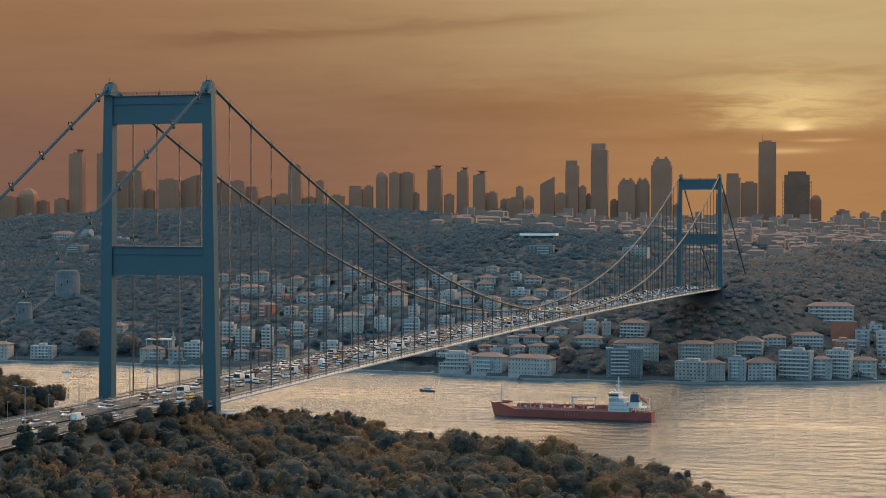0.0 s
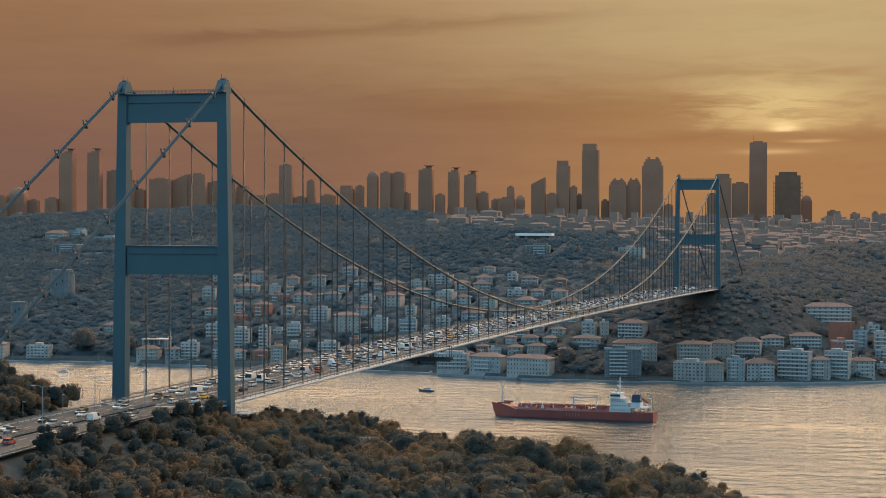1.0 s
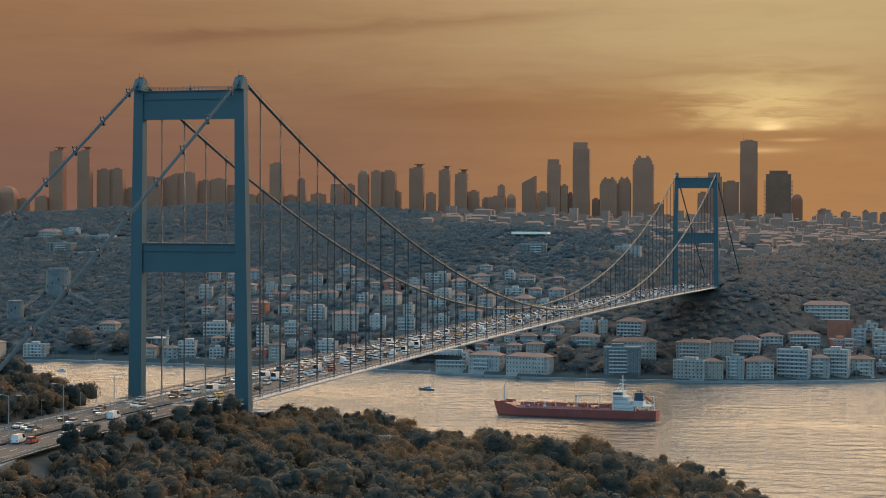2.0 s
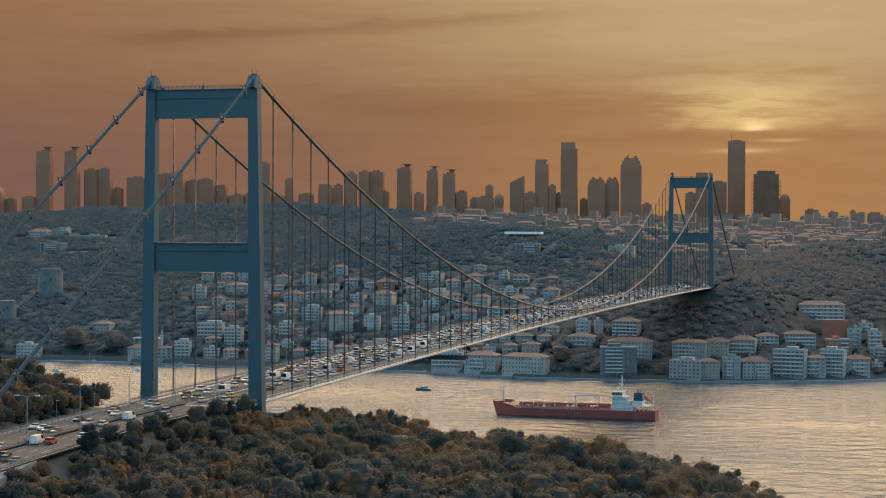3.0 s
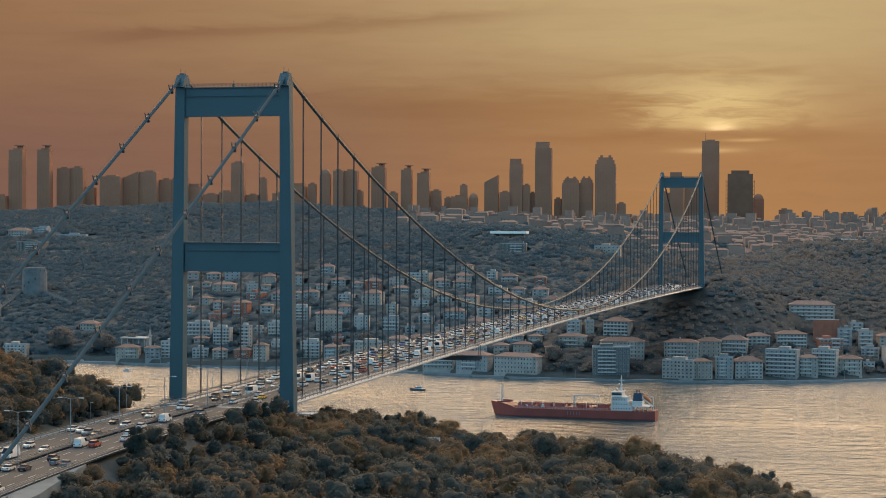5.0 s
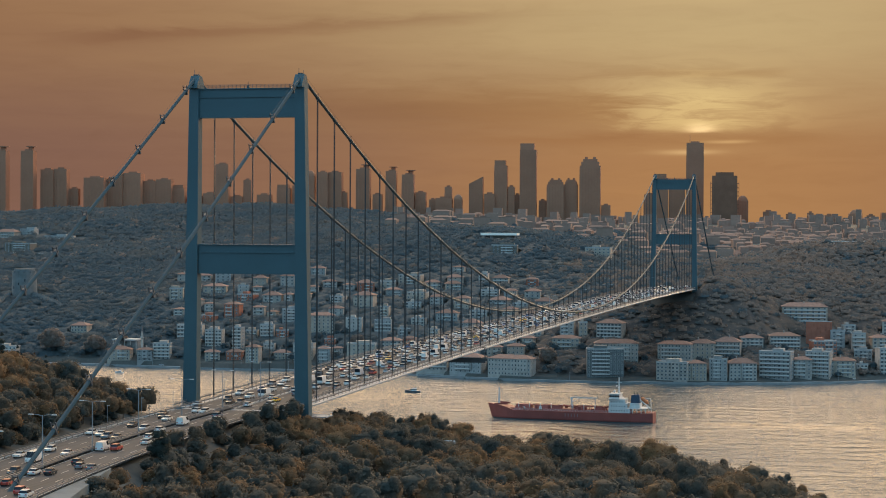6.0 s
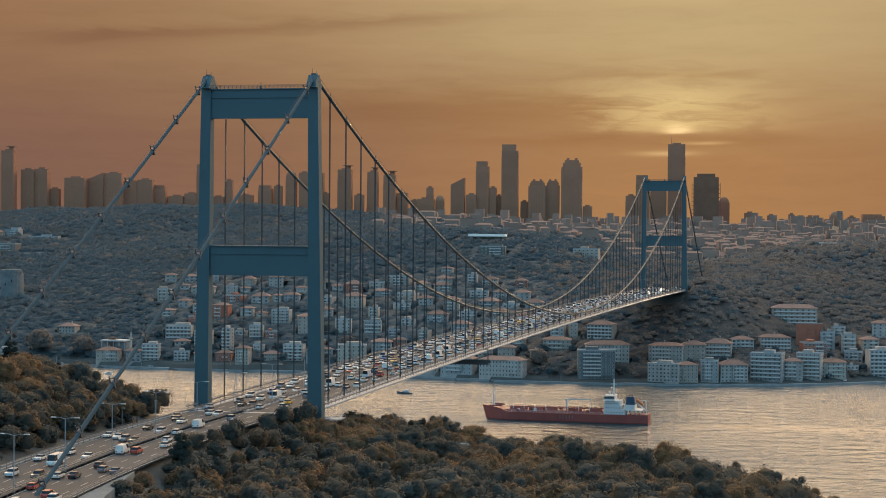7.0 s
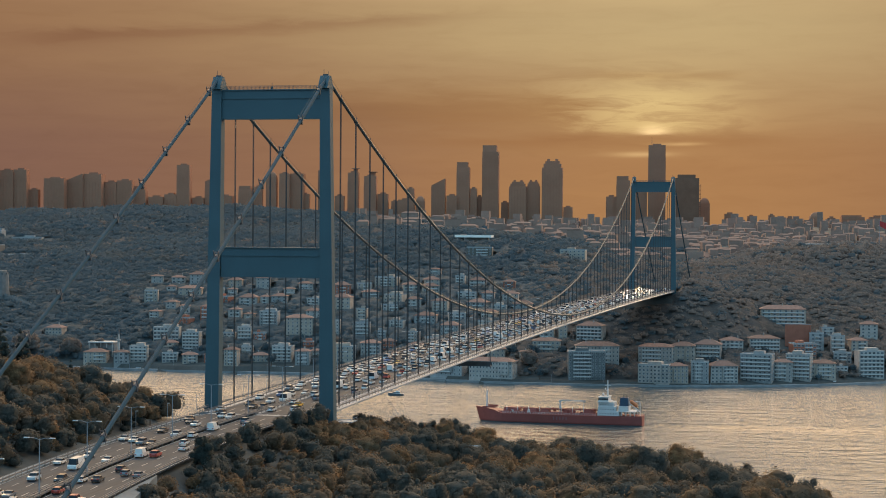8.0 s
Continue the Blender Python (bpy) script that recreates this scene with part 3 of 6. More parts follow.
for x in (-14.2, -1.2, 1.2, 14.2):
    part("edge_line", Geo().sweep([(x - 0.09, 0.064), (x + 0.09, 0.064), (x + 0.09, 0.07), (x - 0.09, 0.07)], [(road_x(y), y, deck_z(y), 1) for y in ROAD_Y]), M_PAINT, road)


def guard(x, ys, name, label):
    """A steel guard rail on posts."""
    gr = thing(name, label, "barrier", x, 0, 0, group="guard rails")
    rail = [(-0.12, 0.55), (0.12, 0.55), (0.12, 0.95), (-0.12, 0.95)]
    part("rail", Geo().sweep(rail, [(road_x(y), y, deck_z(y), 1) for y in ys]), M_BARRIER, gr)
    part("top_rail", Geo().sweep([(-0.05, 1.2), (0.05, 1.2), (0.05, 1.3), (-0.05, 1.3)], [(road_x(y), y, deck_z(y), 1) for y in ys]), M_BARRIER, gr)
    posts = Geo()
    y = ys[0] + 2
    while y < ys[-1] - 1:
        posts.box((road_x(y), y, deck_z(y) - 0.02), (0.14, 0.14, 1.3))
        y += 4
    tagged(part("railing", posts, M_BARRIER, gr), kind="stuff")


for x in (-15.0, -0.55, 0.55, 15.0):
    guard(x, ROAD_Y, "guard_rail", "dark steel guard rail on posts beside the road")
for x in (-19.4, 19.4):
    guard(x, DECK_Y, "guard_rail", "dark steel railing along the outer walkway")

# steel landing beside the leg, and the travelling gantry below the deck
landing = thing("landing", "pale blue steel landing beside the tower leg", "platform", 23.0, 3.0, 58.6)
part("floor", Geo().box((0, 0, 0), (6.5, 7, 0.3)), M_GIRDER, landing)
part("support", Geo().box((-1.5, 0, -14), (1.0, 1.0, 14)), M_GIRDER, landing)
for dx, dy, sx, sy in ((3.15, 0, 0.08, 7), (0, -3.4, 6.5, 0.08), (0, 3.4, 6.5, 0.08)):
    part("rail", Geo().box((dx, dy, 1.1), (sx, sy, 0.1)), M_GIRDER, landing)
for dx, dy in ((3.15, -3.4), (3.15, 0), (3.15, 3.4), (0, -3.4), (0, 3.4), (-3, -3.4)):
    part("post", Geo().box((dx, dy, 0.3), (0.1, 0.1, 0.85)), M_GIRDER, landing)
gantry = thing("inspection_gantry", "dark steel inspection gantry slung below the deck", "gantry", 0, 246, deck_z(246))
part("platform", Geo().box((8, 0, -6.4), (26, 4.0, 0.5)), M_DARK, gantry)
part("hanging_frame", Geo().tube([(20.4, -1.6, -6), (20.4, -1.6, 0.4)], 0.16, 6).tube([(20.4, 1.6, -6), (20.4, 1.6, 0.4)], 0.16, 6).tube([(20.4, -1.6, 0.4), (18.8, -1.6, 0.4)], 0.16, 6).tube([(20.4, 1.6, 0.4), (18.8, 1.6, 0.4)], 0.16, 6), M_DARK, gantry)
part("side_truss", Geo().box((8, -1.9, -5.9), (26, 0.15, 1.3)), M_DARK, gantry)
part("side_truss", Geo().box((8, 1.9, -5.9), (26, 0.15, 1.3)), M_DARK, gantry)

# ---- trees ----
def leaf_crown(rng, radius, height, leaves, size, lobes=7, spire=False):
    """A rounded crown: lobes over a dome, each a dark leafy heart under many small tilted leaf sprays."""
    rs = np.random.RandomState(rng.randrange(1 << 30))
    g = Geo()
    mid, tall = height * 0.56, height * 0.40
    a, el = rs.uniform(0, 6.283, lobes), np.arcsin(rs.uniform(-0.5, 0.95, lobes))
    reach, cr = rs.uniform(0.48, 0.82, lobes), radius * rs.uniform(0.18, 0.33, lobes)
    c = np.stack([radius * reach * np.cos(el) * np.cos(a), radius * reach * np.cos(el) * np.sin(a), mid + tall * reach * np.sin(el)], 1)
    c, cr = np.vstack([c, [[0, 0, mid]]]), np.append(cr, radius * 0.74)
    if spire:
        # tiers of boughs, shrinking to a point
        up = np.repeat(np.linspace(0.14, 0.95, 8), 4)
        a = np.arange(32) * 1.9 + rs.uniform(-0.4, 0.4, 32)
        wide = radius * (1 - up) ** 0.8
        c = np.stack([0.5 * wide * np.cos(a), 0.5 * wide * np.sin(a), height * up + rs.uniform(-0.3, 0.3, 32)], 1)
        cr = wide * rs.uniform(0.45, 0.62, 32) + 0.25
    rings, seg = (-0.75, -0.2, 0.35, 0.9), 9 if leaves > 1000 else 6
    for p, r in zip(c, cr):
        v = []
        for e in rings:
            for q in range(seg):
                t = q * 6.2832 / seg + e
                n = Vector((math.cos(t) * math.cos(e), math.sin(t) * math.cos(e), math.sin(e)))
                v.append(Vector(p) + n * r * rs.uniform(0.72, 0.94))
                o = Vector(v[-1]) - Vector((0, 0, mid - tall * 0.4))
                g.n.append(tuple((n * 0.6 + Vector((o.x / radius, o.y / radius, o.z / tall / 1.3)) * 0.75 + Vector((rs.uniform(-0.2, 0.2), rs.uniform(-0.2, 0.2), 0.15))).normalized()))
        v.append(Vector(p) + Vector((0, 0, r * 0.9)))
        g.n.append((0, 0, 1))
        g.add(v, [(seg * k + q, seg * k + (q + 1) % seg, seg * k + seg + (q + 1) % seg, seg * k + seg + q) for k in range(3) for q in range(seg)] + [(3 * seg + q, 3 * seg + (q + 1) % seg, 4 * seg) for q in range(seg)])
    # sprays
    k = rs.choice(len(c), leaves, p=cr ** 2 / (cr ** 2).sum())
    n = rs.normal(size=(leaves, 3))
    n /= np.linalg.norm(n, axis=1, keepdims=True)
    n[:, 2] = np.where(n[:, 2] < -0.45, -n[:, 2], n[:, 2])
    p = c[k] + n * (cr[k] * rs.uniform(0.84, 1.12, leaves))[:, None]
    out = (p - [0, 0, mid - tall * 0.4]) / [radius, radius, tall * 1.3]
    face = n + rs.uniform(-0.7, 0.7, (leaves, 3)) + [0, 0, 0.3]
    face /= np.linalg.norm(face, axis=1, keepdims=True)
    u = np.cross(face, rs.uniform(-1, 1, (leaves, 3)) + [0, 0, 0.05])
    u /= np.linalg.norm(u, axis=1, keepdims=True)
    w = np.cross(face, u)
    s = (size * rs.uniform(0.65, 1.3, leaves))[:, None]
    tri = np.stack([p + u * s * 1.15, p - u * s * 0.55 + w * s * 0.8, p - u * s * 0.6 - w * s * 0.75], 1).reshape(-1, 3)
    nor = 0.75 * out + 0.6 * n + rs.uniform(-0.3, 0.3, (leaves, 3)) + [0, 0, 0.15]
    nor /= np.linalg.norm(nor, axis=1, keepdims=True)
    g.n += [tuple(q) for q in np.repeat(nor, 3, 0).tolist()]
    g.add(tri.tolist(), [(3 * i, 3 * i + 1, 3 * i + 2) for i in range(leaves)])
    return g


def trunk_geo(rng, height, r):
    g = Geo()
    bend = rng.uniform(-0.4, 0.4)
    g.tube([(0, 0, -1.5), (bend * 0.4, 0, height * 0.3), (bend, bend, height * 0.62)], [r, r * 0.75, r * 0.35], 6)
    for k in range(4):
        a, z = k * 1.6 + rng.uniform(0, 1), height * rng.uniform(0.28, 0.45)
        g.tube([(bend * 0.5, 0, z), (math.cos(a) * height * 0.22, math.sin(a) * height * 0.22, z + height * 0.28)], [r * 0.4, r * 0.12], 5)
    return g


PINES = [(25.0, -128.0, 1.0), (27.5, -125.0, 0.75), (21.2, -19.0, 0.85), (21.0, -28.0, 0.8), (-53, -60, 1.15), (-56, -58, 1.25), (-59, -62, 1.2), (-63, -57, 1.3), (-49.5, -57, 0.95), (-66, -62, 1.1), (-44, -50, 0.85)]


def make_trees():
    rng = random.Random(4)
    kinds = []
    for k in range(9):
        R, Hh = rng.uniform(4.8, 6.4), rng.uniform(9.5, 12.5)
        kinds.append((trunk_geo(rng, Hh, 0.28).mesh("trunk", M_BARK), leaf_crown(rng, R, Hh, 1900, 0.22, rng.randint(15, 20)).mesh("crown", M_LEAF if k % 2 else M_RUSSET)))
    places = []
    def strew(x0, x1, y0, y1, gap, most, hidden=False):
        mine = []
        for tries in range(most * 14):
            x, y = rng.uniform(x0, x1), rng.uniform(y0, y1)
            if -20 < x - road_x(y) < (17.5 if y > -130 else 24) or (x < -20 and y > -28) or math.hypot(x - 22, y + 2) < 7:
                continue
            if (y < -188 + (x - 31) * 1.035) != hidden and x > 0:
                continue
            if any((x - a) ** 2 + (y - b) ** 2 < gap * gap for a, b in mine) or float(ground_z(x, y)) < 2 or (math.hypot(x - 60, y - 13) < 6.5 or (abs((x - 60) * 0.96 + (y - 14) * 0.27) < 6.0 and -15 < y - 14 < 0)):
                continue
            mine.append((x, y))
            if len(mine) >= most:
                break
        places.extend(mine)

    strew(18, 50, -190, 110, 5.6, 190)
    strew(50, 215, -240, 125, 6.9, 480)
    strew(-130, -18, -225, -26, 4.4, 330)
    def near_first(p):
        return abs(p[1] - 15) * (0.7 if p[1] < 15 else 1.6) + 0.25 * abs(p[0] - 80) if p[0] > 20 else 0.9 * abs(p[1] + 75) + 1.1 * abs(p[0] + 40)
    places.sort(key=near_first)
    # dark conifers: a pine by the roadside, one beside the tower leg, and some on the headland
    pines = [(trunk_geo(rng, hh, 0.26).mesh("trunk", M_BARK), leaf_crown(rng, rr, hh, 2200, 0.24, 10).mesh("crown", M_PINE)) for rr, hh in ((3.4, 11.5), (2.4, 12.5), (3.0, 9.5))]
    spire = (trunk_geo(rng, 13, 0.24).mesh("trunk", M_BARK), leaf_crown(rng, 2.3, 14.5, 1800, 0.26, 6, True).mesh("crown", M_PINE))
    for i, (x, y, s) in enumerate(PINES):
        ob = thing("pine", "dark green pine tree beside the road", "tree", x, y, float(ground_z(x, y)) - 0.3, rng.uniform(0, 6.28), "pines of the near wood")
        ob.scale = (s, s, s)
        kind = spire if i > 3 else pines[i % 3]
        part("trunk", kind[0], None, ob)
        part("crown", kind[1], None, ob)
    rest = Geo()
    strew_back = places[215:]
    for i, (x, y) in enumerate(places[:215]):
        russet = rng.random() < (0.8 if x > 0 and y < -40 else 0.4 if x < 0 else 0.32)
        k = 2 * rng.randrange(5) if russet else 1 + 2 * rng.randrange(4)
        s = rng.uniform(0.68, 1.12) * float(0.78 + 0.22 * sstep(x - road_x(y), 20, 45)) if x > 0 else rng.uniform(0.9, 1.2) * float(0.6 + 0.4 * sstep(-x, 30, 55))
        if 0 < x < 75 and y > -25:
            s *= 1.04
        elif x >= 75:
            s *= 1.3
        ob = thing("tree", "broad leafy autumn tree on the wooded slope", "tree", x, y, float(ground_z(x, y)), rng.uniform(0, 6.28), "trees of the near wood")
        ob.scale = (s, s, s * rng.uniform(0.9, 1.1))
        part("trunk", kinds[k][0], None, ob)
        part("crown", kinds[k][1], None, ob)
    places.clear()
    strew(18, 330, -420, 60, 10.5, 280, True)
    for x, y, leaves, size in [(*p, 1100, 0.27) for p in strew_back[:80]] + [(*p, 340, 0.36) for p in strew_back[80:]] + [(*p, 60, 0.9) for p in places]:
        s, z = rng.uniform(0.7, 1.12) * float(0.78 + 0.22 * sstep(abs(x - road_x(y)), 20, 45)) * (1.04 if 0 < x < 75 and y > -25 else 1.3 if x >= 75 and leaves > 200 else 1.0), float(ground_z(x, y))
        c = leaf_crown(rng, 5.0 * s, 11 * s, leaves, size, 14 if leaves > 500 else 7 if leaves > 200 else 3)
        rest.n += c.n
        rest.add([(a + x, b + y, c2 + z) for a, b, c2 in c.v], c.f)
    thing("woodland", "dense autumn woodland canopy on the near slope", "woodland", kind="stuff", geo=rest, mat=M_WOOD)
    # scrub filling the headland under its trees
    scrub = Geo()
    for q in range(150):
        y = rng.uniform(-235, -30)
        x = road_x(y) - rng.uniform(27, 78)
        s, z = rng.uniform(1.0, 1.8), float(ground_z(x, y))
        c = leaf_crown(rng, 2.8 * s, 4.6 * s, 240, 0.32, 5)
        scrub.n += c.n
        scrub.add([(a + x, b + y, c2 + z) for a, b, c2 in c.v], c.f)
    thing("undergrowth", "dense brown scrub under the headland trees", "undergrowth", kind="stuff", geo=scrub, mat=M_WOOD)
    # low bushes along the verges of the road
    bush = [leaf_crown(rng, 2.6, 4.2, 500, 0.22, 6).mesh("foliage", M_LEAF) for q in range(3)]
    for q in range(190):
        y = rng.uniform(-230, -30) if q < 120 else rng.uniform(-215, -95)
        x = road_x(y) + (rng.uniform(-31, -20.5) if q % 3 and q < 120 else rng.uniform(18.5, 22) if q < 120 else rng.uniform(19.5, 31))
        ob = thing("bush", "low scrubby bush on the verge of the road", "bush", x, y, float(ground_z(x, y)) - 0.5, rng.uniform(0, 6.28), "verge bushes")
        ob.scale = (s := rng.uniform(0.6, 1.2) if q < 120 else rng.uniform(0.95, 1.6), s, s * rng.uniform(0.7, 1.0))
        part("foliage", bush[q % 3], None, ob)


    for q in range(116):
        if q >= 46:
            y = rng.uniform(-235, -32)
            x = road_x(y) - rng.uniform(20.5, 36)
        elif q < 24:
            x, y = rng.uniform(23, 44), rng.uniform(-10, 30)
        else:
            y = rng.uniform(-215, -120)
            x = road_x(y) + rng.uniform(23, 34)
        ob = thing("bush", "dense dark bush below the road embankment", "bush", x, y, float(ground_z(x, y)) - 0.4, rng.uniform(0, 6.28), "verge bushes")
        s = rng.uniform(1.1, 1.8)
        ob.scale = (s, s, s * rng.uniform(0.8, 1.1))
        part("foliage", bush[q % 3], None, ob)


make_trees()

# ---- skyline ----
def skyscraper(x, y, w, top, style="flat", depth=None, base=96.0):
    t = thing("skyscraper", {"flat": "plain high-rise office tower, evening haze put into its brown colour", "helipad": "tall slab tower with a rooftop helipad", "dome": "high-rise tower with a rounded top",
                             "slant": "high-rise tower with a slanted roof", "step": "stepped high-rise tower, evening haze put into its colour", "crown": "broad high-rise tower with a notched setback crown", "frame": "dark unfinished high-rise with construction hoists on its sides", "antenna": "tallest slab tower of the skyline with a thin antenna"}[style], "skyscraper", x, y, base, radians(6.2), "skyline towers")
    d, h = depth or w * 0.8, top - base
    skin = M_BARETOWER if style == "frame" else M_HAZYTOWER
    if style == "slant":
        b = Geo().prism([(-d / 2, 0), (d / 2, 0), (d / 2, h), (-d / 2, h)], -w / 2, w / 2)
        b.v = [(a, q, c - (h * 0.12 if c > 1 and a < 0 else 0)) for a, q, c in b.v]
        part("tower_body", b, skin, t)
    elif style == "dome":
        part("tower_body", Geo().box((0, 0, 0), (w, d, h - w * 0.7)), skin, t)
        g = Geo()
        for i in range(6):
            k0, k1 = math.cos(i / 6 * 1.4), math.cos((i + 1) / 6 * 1.4)
            z0, z1 = math.sin(i / 6 * 1.4), math.sin((i + 1) / 6 * 1.4)
            g.box((0, 0, h - w * 0.7 + w * 0.7 * z0), (w * k0, d * k0, w * 0.7 * (z1 - z0)), (k1 / k0, k1 / k0))
        part("dome", g, skin, t)
    elif style == "step":
        part("tower_body", Geo().box((0, 0, 0), (w, d, h * 0.93)), skin, t)
        part("crown", Geo().box((-w * 0.06, 0, h * 0.93), (w * 0.86, d * 0.8, h * 0.07)), skin, t)
    elif style == "crown":
        part("tower_body", Geo().box((0, 0, 0), (w, d, h * 0.9)), skin, t)
        part("crown", Geo().box((0, 0, h * 0.9), (w * 0.86, d * 0.86, h * 0.05)).box((0, 0, h * 0.95), (w * 0.7, d * 0.7, h * 0.035)).box((-w * 0.2, 0, h * 0.985), (w * 0.14, d * 0.2, h * 0.03)).box((w * 0.2, 0, h * 0.985), (w * 0.14, d * 0.2, h * 0.03)), skin, t)
    else:
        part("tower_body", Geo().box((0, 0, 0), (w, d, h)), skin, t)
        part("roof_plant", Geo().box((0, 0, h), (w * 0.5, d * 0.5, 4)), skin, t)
    if style == "frame":
        for s in (-1, 1):
            for i in range(9):
                part("outrigger", Geo().box((s * (w / 2 + 2.4), -d / 2 + 2, h * (0.32 + 0.068 * i)), (4.6, 3, 1.6)), skin, t)
            part("hoist", Geo().box((s * (w / 2 + 4.2), -d / 2 + 2, h * 0.3), (0.9, 1.2, h * 0.6)), skin, t)
        part("crown", Geo().box((0, 0, h), (w * 0.72, d * 0.7, 9)), skin, t)
    if style == "antenna":
        part("antenna", Geo().tube([(-w * 0.3, 0, h), (-w * 0.3, 0, h + 22)], [0.9, 0.3], 5), skin, t)
    if style == "helipad":
        g = Geo().tube([(w * 0.2, 0, h), (w * 0.2, 0, h + 10)], w * 0.22, 8).tube([(w * 0.2, 0, h + 10), (w * 0.2, 0, h + 12)], w * 0.42, 12)
        part("helipad", g, skin, t)
    ribs = Geo()
    n = max(3, int(w / 7))
    for i in range(n + 1):
        ribs.box((-w / 2 + w * i / n, -d / 2 - 0.2, 0), (0.9, 0.8, h * 0.86))
    tagged(part("facade_ribs", ribs, skin, t), kind="stuff")
    return t

skyscraper(-2073, 3777, 36, 307, "helipad")
skyscraper(-2008, 3804, 33, 308, "helipad")
skyscraper(-1966, 3833, 34, 260, "flat")
skyscraper(-1933, 3843, 34, 262, "flat")
skyscraper(-1907, 3863, 25, 211, "flat")
skyscraper(-1854, 3882, 54, 240, "flat")
skyscraper(-1811, 3909, 45, 254, "slant")
skyscraper(-1766, 3923, 47, 253, "flat")
skyscraper(-1728, 3947, 32, 233, "flat")
skyscraper(-1692, 3956, 40, 237, "flat")
skyscraper(-1660, 3977, 33, 223, "step")
skyscraper(-1583, 4002, 33, 202, "flat")
skyscraper(-1550, 4008, 34, 279, "flat")
skyscraper(-1491, 4038, 21, 238, "flat")
skyscraper(-1448, 4048, 36, 199, "flat")
skyscraper(-1401, 4072, 35, 226, "step")
skyscraper(-1368, 4077, 21, 224, "flat")
skyscraper(-1337, 4095, 27, 265, "dome")
skyscraper(-1302, 4100, 27, 260, "flat")
skyscraper(-1273, 4117, 37, 260, "flat")
skyscraper(-1200, 4133, 36, 269, "helipad")
skyscraper(-1131, 4161, 28, 264, "helipad")
skyscraper(-1086, 4168, 32, 255, "helipad")
skyscraper(-1055, 4183, 28, 208, "flat")
skyscraper(-1023, 4186, 19, 189, "flat")
skyscraper(-992, 4187, 43, 193, "flat")
skyscraper(-983, 4197, 19, 223, "flat")
skyscraper(-956, 4197, 22, 203, "dome")
skyscraper(-911, 4216, 36, 250, "slant")
skyscraper(-875, 4218, 28, 205, "flat")
skyscraper(-847, 4231, 34, 294, "step")
skyscraper(-819, 4231, 18, 224, "flat")
skyscraper(-805, 4241, 15, 203, "flat")
skyscraper(-775, 4242, 43, 339, "step")
skyscraper(-739, 4256, 19, 188, "flat")
skyscraper(-704, 4257, 45, 245, "crown")
skyscraper(-665, 4271, 35, 246, "crown")
skyscraper(-614, 4274, 54, 301, "crown")
skyscraper(-572, 4275, 24, 176, "flat")
skyscraper(-460, 4299, 27, 205, "flat")
skyscraper(-428, 4298, 36, 259, "step")
skyscraper(-388, 4310, 42, 234, "flat")
skyscraper(-341, 4310, 45, 341, "antenna")
skyscraper(-256, 4235, 64, 252, "frame")
skyscraper(-217, 4323, 28, 203, "dome")
skyscraper(-151, 4336, 28, 161, "flat")
skyscraper(-95, 4333, 20, 155, "flat")
skyscraper(-43, 4344, 16, 158, "flat")
skyscraper(5, 4340, 22, 152, "flat")
skyscraper(71, 4349, 35, 167, "dome")
skyscraper(111, 4344, 20, 152, "flat")
skyscraper(165, 4339, 57, 159, "step")
skyscraper(228, 4346, 42, 155, "flat")
skyscraper(301, 4340, 49, 153, "flat")
skyscraper(-2184, 3718, 45, 216, "dome")
skyscraper(-2225, 3687, 45, 192, "flat")
skyscraper(-2150, 3737, 25, 182, "flat")
skyscraper(-2107, 3754, 30, 187, "flat")
skyscraper(-1253, 4123, 23, 206, "flat")
skyscraper(-1164, 4144, 24, 202, "flat")
skyscraper(-1620, 3992, 39, 195, "flat")
skyscraper(-1517, 4027, 30, 194, "flat")

# ---- houses on the far shore ----
def window_mesh(w, h):
    """A window in one piece: a proud white frame, stepping back to a dark pane."""
    t, me = 0.14, bpy.data.meshes.new("window")
    loops = [(w / 2, 0, h, 0.03), (w / 2, 0, h, -0.10), (w / 2 - t, t, h - t, -0.10), (w / 2 - t, t, h - t, -0.02)]
    v = [(x, y, z) for a, lo, hi, y in loops for x, z in ((-a, lo), (a, lo), (a, hi), (-a, hi))]
    f = [(4 * i + k, 4 * i + (k + 1) % 4, 4 * i + 4 + (k + 1) % 4, 4 * i + 4 + k) for i in range(3) for k in range(4)] + [(12, 13, 14, 15)]
    me.from_pydata(v, [], f)
    me.materials.append(M_TRIM)
    me.materials.append(M_PANE)
    me.polygons.foreach_set("material_index", [0] * 12 + [1])
    me.update()
    return me


WINDOWS = [window_mesh(1.35, 1.85), window_mesh(1.9, 1.75), window_mesh(2.4, 1.9)]
WALLS = {"white": M_WHITE, "cream": M_CREAM, "red": M_PINK, "grey": M_GREY, "timber": M_TIMBER, "stone": M_STONE}
TOLD = {"white": "white rendered", "cream": "cream rendered", "red": "terracotta red", "grey": "grey rendered", "timber": "dark timber-clad", "stone": "weathered stone"}
house_rng = random.Random(11)
HOUSE_AT = []


def balcony_geo(w, z, x=0.0):
    """A slab with a solid front on two cheeks."""
    return Geo().box((x, -0.75, z - 0.14), (w, 1.5, 0.18)).box((x, -1.45, z + 0.04), (w, 0.1, 0.8)).box((x - w / 2 + 0.06, -0.72, z + 0.04), (0.1, 1.36, 0.8)).box((x + w / 2 - 0.06, -0.72, z + 0.04), (0.1, 1.36, 0.8))


